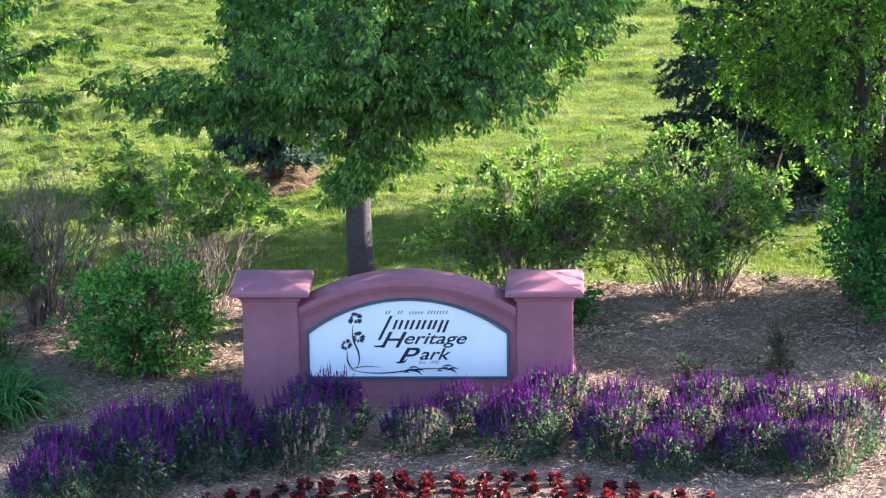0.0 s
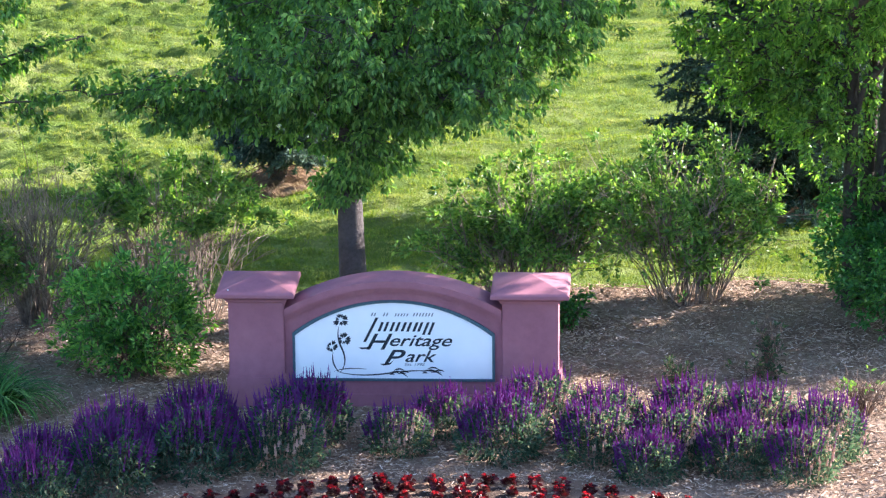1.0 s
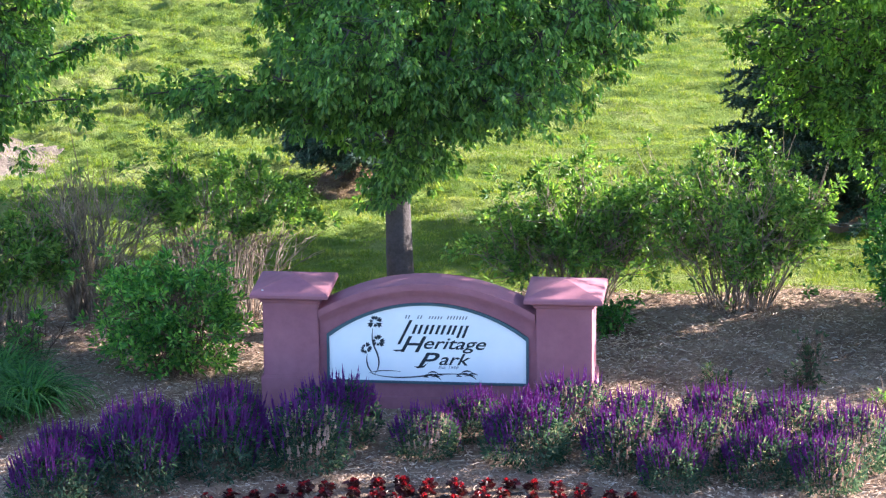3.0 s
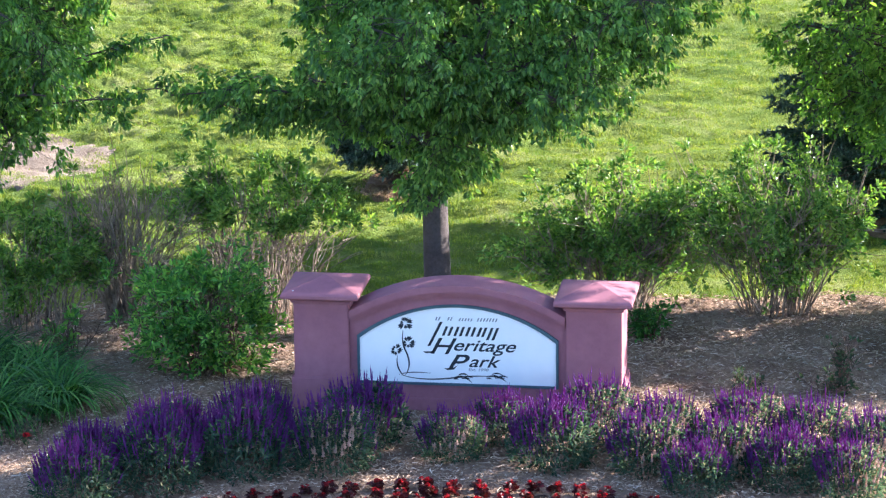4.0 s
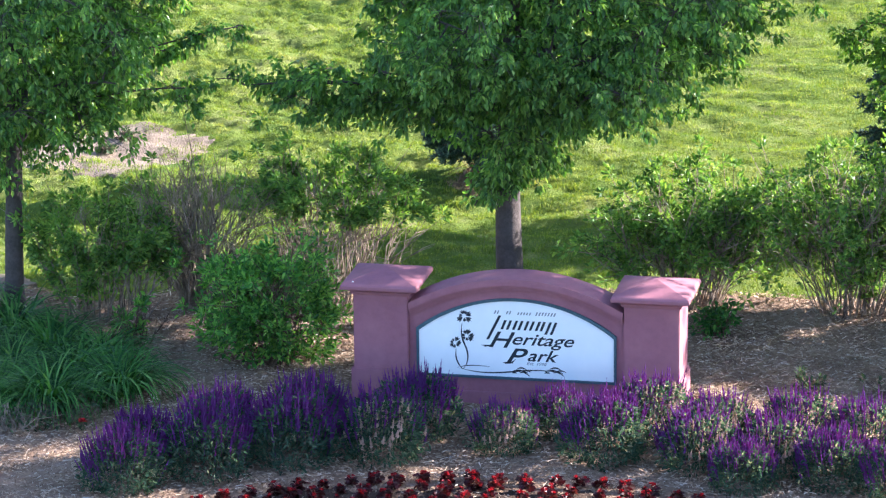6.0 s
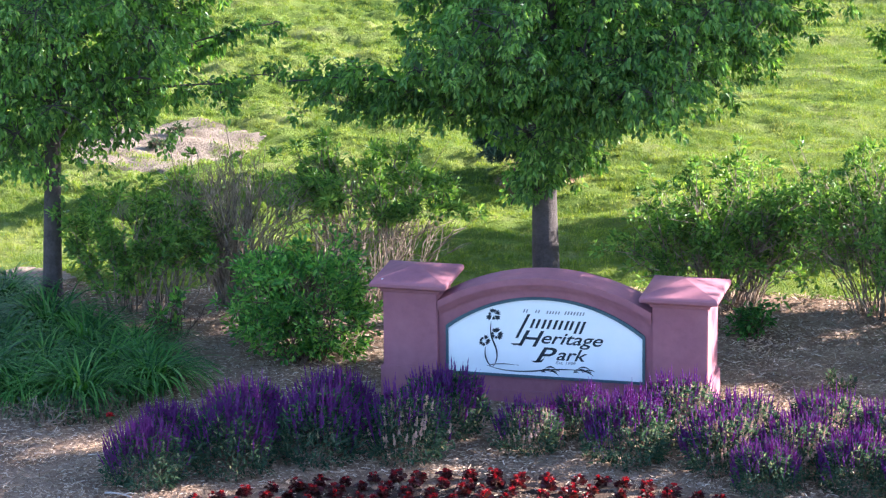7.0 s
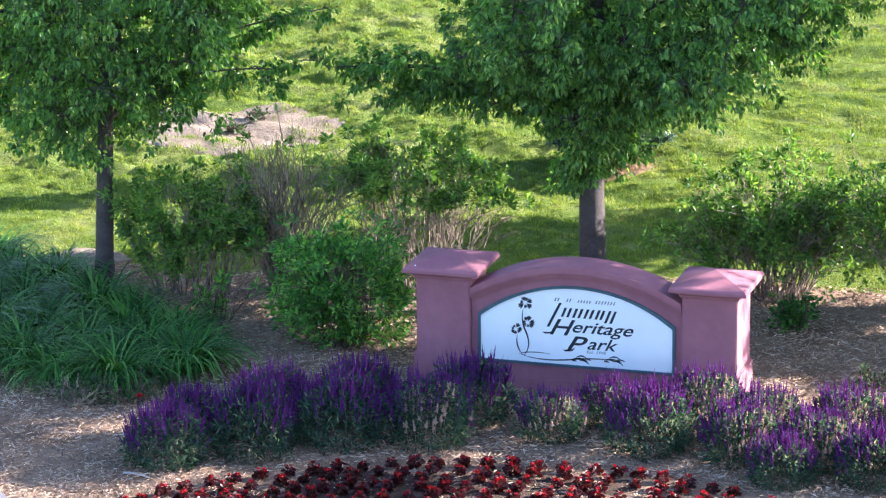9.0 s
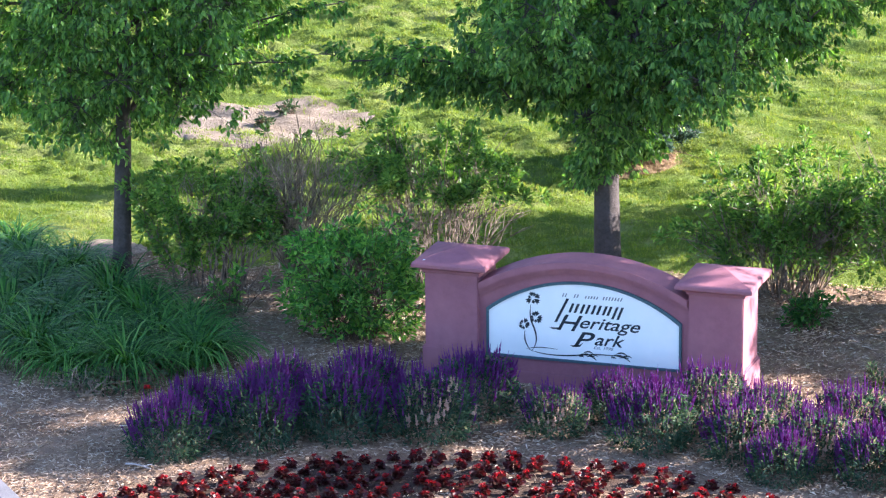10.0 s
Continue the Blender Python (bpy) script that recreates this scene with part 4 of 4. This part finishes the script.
BLOOMING, FADING = "mounded sage plant with upright purple flower spikes", "mounded sage plant with purple spikes and pale spent, sunlit-toned ones"
sages = [sage_clump(201, 0.41, 198, -1.0, 0, BLOOMING), sage_clump(202, 0.42, 208, -1.3, 0, BLOOMING), sage_clump(203, 0.41, 190, -1.0, 1, FADING), sage_clump(204, 0.43, 212, -1.7, 0, BLOOMING)]
# place, size and which plant it takes after; 2 stands in for sunlit clumps
sage_spots = [(-2.6, -2.58, 1.0, 0), (-2.06, -2.12, 1.02, 1), (-0.79, -1.52, 1.05, 2), (-1.47, -1.72, 1.05, 3),
              (-2.62, -1.95, 0.85, 0), (-2.1, -1.5, 0.95, 3), (-1.5, -1.12, 0.98, 1), (-0.64, -0.84, 1.02, 3),
              (0.12, -1.14, 0.82, 2), (0.46, -0.68, 0.78, 1), (0.95, -1.24, 1.05, 0), (1.24, -0.6, 0.98, 2), (1.7, -1.3, 0.98, 2), (1.78, -0.76, 0.9, 2), (2.3, -1.28, 0.95, 2), (2.45, -0.72, 1.0, 2),
              (2.78, -1.55, 0.9, 1), (3.0, -0.95, 1.0, 2), (3.5, -1.2, 0.95, 2), (3.3, -1.75, 0.85, 2), (2.1, -1.75, 0.8, 1)]
used = set()
for x, y, s, which in sage_spots:
    s *= 0.86
    m = pose(x, y, GZ - 0.01, 0, 0, rng.uniform(-30, 30))
    ob = copy_thing(sages[which], m) if which in used else sages[which]
    used.add(which)
    ob.matrix_basis = m @ Matrix.Diagonal((s, s, rng.uniform(1.1, 1.28) * min(s, 1.05), 1))


# ---------------------------------------------------------------- red bedding plants
def red_plant(seed):
    rng = np.random.default_rng(seed)
    thing = empty("bedding_plant", pose(0, 0, 0), "low bedding plant with dark red leaves and bright red flowers", "bedding plant", "red bedding plants in curved rows")
    m = 44
    a = rng.uniform(0, 2 * np.pi, m)
    o = np.stack([np.cos(a), np.sin(a), 0 * a], 1)
    c = o * rng.uniform(0.005, 0.045, m)[:, None] + np.stack([0 * a, 0 * a, rng.uniform(0.01, 0.075, m)], 1)
    v, f = leaf_arrays(c, o * 0.9 + rng.normal(size=c.shape) * 0.35 + np.array([0, 0, 0.3]), rng.uniform(0.042, 0.066, m), 0.9, rng)
    piece("foliage", mesh("foliage", v, f, RED_LEAF), thing, "dark bronze-red leaves")
    for k in range(4):
        b2 = rng.uniform(0, 2 * np.pi)
        p = np.array([math.cos(b2) * rng.uniform(0.005, 0.05), math.sin(b2) * rng.uniform(0.005, 0.05), rng.uniform(0.075, 0.115)])
        q = 8
        a = np.linspace(0, 2 * np.pi, q, endpoint=False) + rng.uniform(0, 1)
        d = np.stack([np.cos(a), np.sin(a), rng.uniform(0.0, 1.0, q)], 1)
        v, f = leaf_arrays(np.repeat(p[None], q, 0), d, rng.uniform(0.02, 0.03, q), 0.9, rng, 0.15)
        piece("flower", mesh("flower", v, f, RED_BLOOM), thing, "bright red flower")
    return thing


reds = [red_plant(300 + k) for k in range(5)]
k = 0
for row in range(11):
    radius = 3.77 - row * 0.19
    count = int(radius * math.pi / 0.2)
    for j in range(count + 1):
        ang = math.pi * (j + 0.5 * (row % 2)) / count
        x, y = 0.55 + math.cos(ang) * radius + rng.uniform(-0.03, 0.03), -5.7 + math.sin(ang) * radius + rng.uniform(-0.03, 0.03)
        if y < -4.3 or (x < -0.4 and y < edge_line(x) + 0.25) or rng.uniform() < 0.03:
            continue
        m = pose(x, y, GZ, rng.uniform(-8, 8), rng.uniform(-8, 8), rng.uniform(0, 360))
        ob = reds[k] if k < 5 else copy_thing(reds[k % 5], m)
        ob.matrix_basis = m @ Matrix.Scale(rng.uniform(0.66, 0.94), 4)
        k += 1
# the single red rose
a = np.linspace(0, 2 * np.pi, 9, endpoint=False)
v, f = leaf_arrays(np.repeat(np.array([[0, 0, 0.0]]), 9, 0), np.stack([np.cos(a), np.sin(a), 0.3 + 0.5 * (np.arange(9) % 3)], 1), np.full(9, 0.045), 0.95, np.random.default_rng(1))
rose_ob = piece("rose_bloom", mesh("rose_bloom", v, f, RED_BLOOM), None, "", pose(-3.3, -1.34, 0.06))
tagged(rose_ob, "single bright red rose bloom on its bush", "rose")
v, f = tube_arrays([(np.array([(0, 0, -0.15), (0.004, 0, -0.07), (0, 0, 0)]), [0.003, 0.003, 0.003])], 4)
piece("stalk", mesh("stalk", v, f, TWIG), rose_ob)

# ---------------------------------------------------------------- loose chips and grass
rng = np.random.default_rng(400)


def chips(name, lo, hi, count, label, keep):
    c = np.stack([rng.uniform(lo[0], hi[0], count), rng.uniform(lo[1], hi[1], count)], 1)
    c = c[[keep(x, y) for x, y in c]]
    m = len(c)
    z = np.array([GZ + 0.022 * wobble(x, y, 1.3, 3) + 0.012 * wobble(x, y, 5, 4) for x, y in c]) + rng.uniform(0.0, 0.014, m)
    c = np.stack([c[:, 0], c[:, 1], z], 1)
    a = rng.uniform(0, 2 * np.pi, m)
    d = unit(np.stack([np.cos(a), np.sin(a), rng.normal(size=m) * 0.22], 1))
    s = unit(np.cross(d, np.stack([rng.normal(size=m) * 0.3, rng.normal(size=m) * 0.3, np.ones(m)], 1)))
    u = np.cross(s, d)
    ln, wd, th = rng.gamma(2.2, 0.0058, m)[:, None] + 0.006, rng.uniform(0.0025, 0.007, m)[:, None], rng.uniform(0.002, 0.006, m)[:, None]
    v = np.stack([c - d * ln - s * wd * 0.6, c - d * ln * 0.9 + s * wd, c + d * ln + s * wd * 0.5, c + d * ln * 0.95 - s * wd, c - d * ln * 0.8 + u * th, c + d * ln * 0.8 + u * th], 1).reshape(-1, 3)
    f = np.array([[0, 4, 5], [0, 5, 3], [1, 2, 5], [1, 5, 4]])
    faces = (np.arange(m)[:, None, None] * 6 + f).reshape(-1, 3)
    tagged(piece(name, mesh(name, v, faces, CHIP)), label, "wood chips", kind="stuff")


chips("mulch_chips", (-6.6, -4.3), (4.9, 4.3), 140000, "loose shredded wood chips scattered over the bed", lambda x, y: y < bed_back(x) - 0.02 and (x > -0.4 or y > edge_line(x)) and not (abs(x) < 1.36 and 0 < y < 0.46) and (math.hypot(x - 0.55, y + 5.7) > 3.9 or rng.uniform() < 0.32))


def in_blob(x, y, blob, grow=1.0):
    return ((x - blob[0]) / blob[2]) ** 2 + ((y - blob[1]) / blob[3]) ** 2 < grow


def grass(name, lo, hi, count, length, keep, label):
    """Short blades, fuller and longer where the turf stands in tufts."""
    c = np.stack([rng.uniform(lo[0], hi[0], count), rng.uniform(lo[1], hi[1], count)], 1)
    c = c[[keep(x, y) for x, y in c]]
    tuft = np.array([wobble(x, y * 1.5, 3.6, 12) + 0.7 * wobble(x, y * 1.3, 8, 14) for x, y in c])
    some = tuft > np.where(c[:, 0] < -3.5, -0.3, -0.5)
    c, tuft = c[some], tuft[some]
    m = len(c)
    c = np.stack([c[:, 0], c[:, 1], [lawn_height(x, y) - 0.005 + (0.012 if in_blob(x, y, SAND, 1.0) else 0) for x, y in c]], 1)
    v, f = blade_arrays(c, rng.uniform(0, 2 * np.pi, m), rng.uniform(0.2, 1.2, m), length * rng.uniform(0.6, 1.2, m) * (1 + 1.3 * np.clip(tuft, -0.45, 0.7)), rng.uniform(0.011, 0.02, m), rng.uniform(0.3, 1.2, m), 1)
    tagged(piece(name, mesh(name, v, f, GRASS)), label, "grass", kind="stuff")


def on_lawn(x, y):
    if in_blob(x, y, LITTER, 0.8) or in_blob(x, y, DUFF, 0.85):
        return False
    if in_blob(x, y, SAND, 1.0):
        return rng.uniform() < (0.03 if in_blob(x, y, SAND, 0.55) else 0.5) + (0.9 if wobble(x, y, 1.6, 31) > 0.22 else 0)
    return y > bed_back(x) + rng.uniform(-0.04, 0.06)


grass("lawn_grass", (-9.5, 2.2), (5.0, 9.5), 420000, 0.034, on_lawn, "short sunlit lawn grass with uneven tufts")
grass("lawn_grass", (-11.5, 9.5), (4.0, 17.0), 380000, 0.038, on_lawn, "short sunlit lawn grass stretching into the distance")
grass("lawn_grass", (-6.5, -5.5), (-2.0, -3.0), 12000, 0.05, lambda x, y: y < edge_line(x) - 0.26, "green lawn grass beyond the concrete edging")

# dry needles and twigs lying under the small spruce
m = 1500
a, u = rng.uniform(0, 2 * np.pi, m), rng.uniform(0, 1.15, m) ** 0.5
c = np.stack([LITTER[0] + np.cos(a) * u * LITTER[2], LITTER[1] + np.sin(a) * u * LITTER[3]], 1)
c = np.stack([c[:, 0], c[:, 1], [lawn_height(x, y) + 0.03 for x, y in c]], 1)
v, f = blade_arrays(c, rng.uniform(0, 2 * np.pi, m), rng.uniform(0.8, 1.5, m), rng.uniform(0.04, 0.09, m), rng.uniform(0.005, 0.01, m), rng.uniform(0.1, 0.5, m), 2)
tagged(piece("needle_litter", mesh("needle_litter", v, f, DRY)), "dry brown needles and twigs under the small spruce", "needle litter", kind="stuff")

# a pale stone by the weeds and a bare stick on the path
bm = bmesh.new()
bmesh.ops.create_icosphere(bm, subdivisions=2, radius=0.05)
for q in bm.verts:
    q.co *= 1 + 0.3 * noise.noise(q.co * 22)
    q.co.z *= 0.55
    q.co.x *= 1.5
tagged(part("stone", bm, SOIL, None, "", pose(3.16, 0.88, GZ + 0.02, 0, 0, 20), True), "small pale stone lying in the mulch", "stone")
pts = bezier((0, 0, 0), (0.12, 0.02, 0.012), (0.24, -0.01, 0.0), 7)
v, f = tube_arrays([(pts, np.linspace(0.009, 0.005, 7)), (np.array([pts[4], pts[4] + np.array([0.04, 0.035, 0.01]), pts[4] + np.array([0.08, 0.05, 0.0])]), [0.005, 0.004, 0.002])], 6)
tagged(piece("stick", mesh("stick", v, f, TWIG_PALE, True), None, "", pose(-2.83, -2.93, GZ + 0.03, 0, 0, -12)), "pale bare stick lying on the mulch path", "stick")
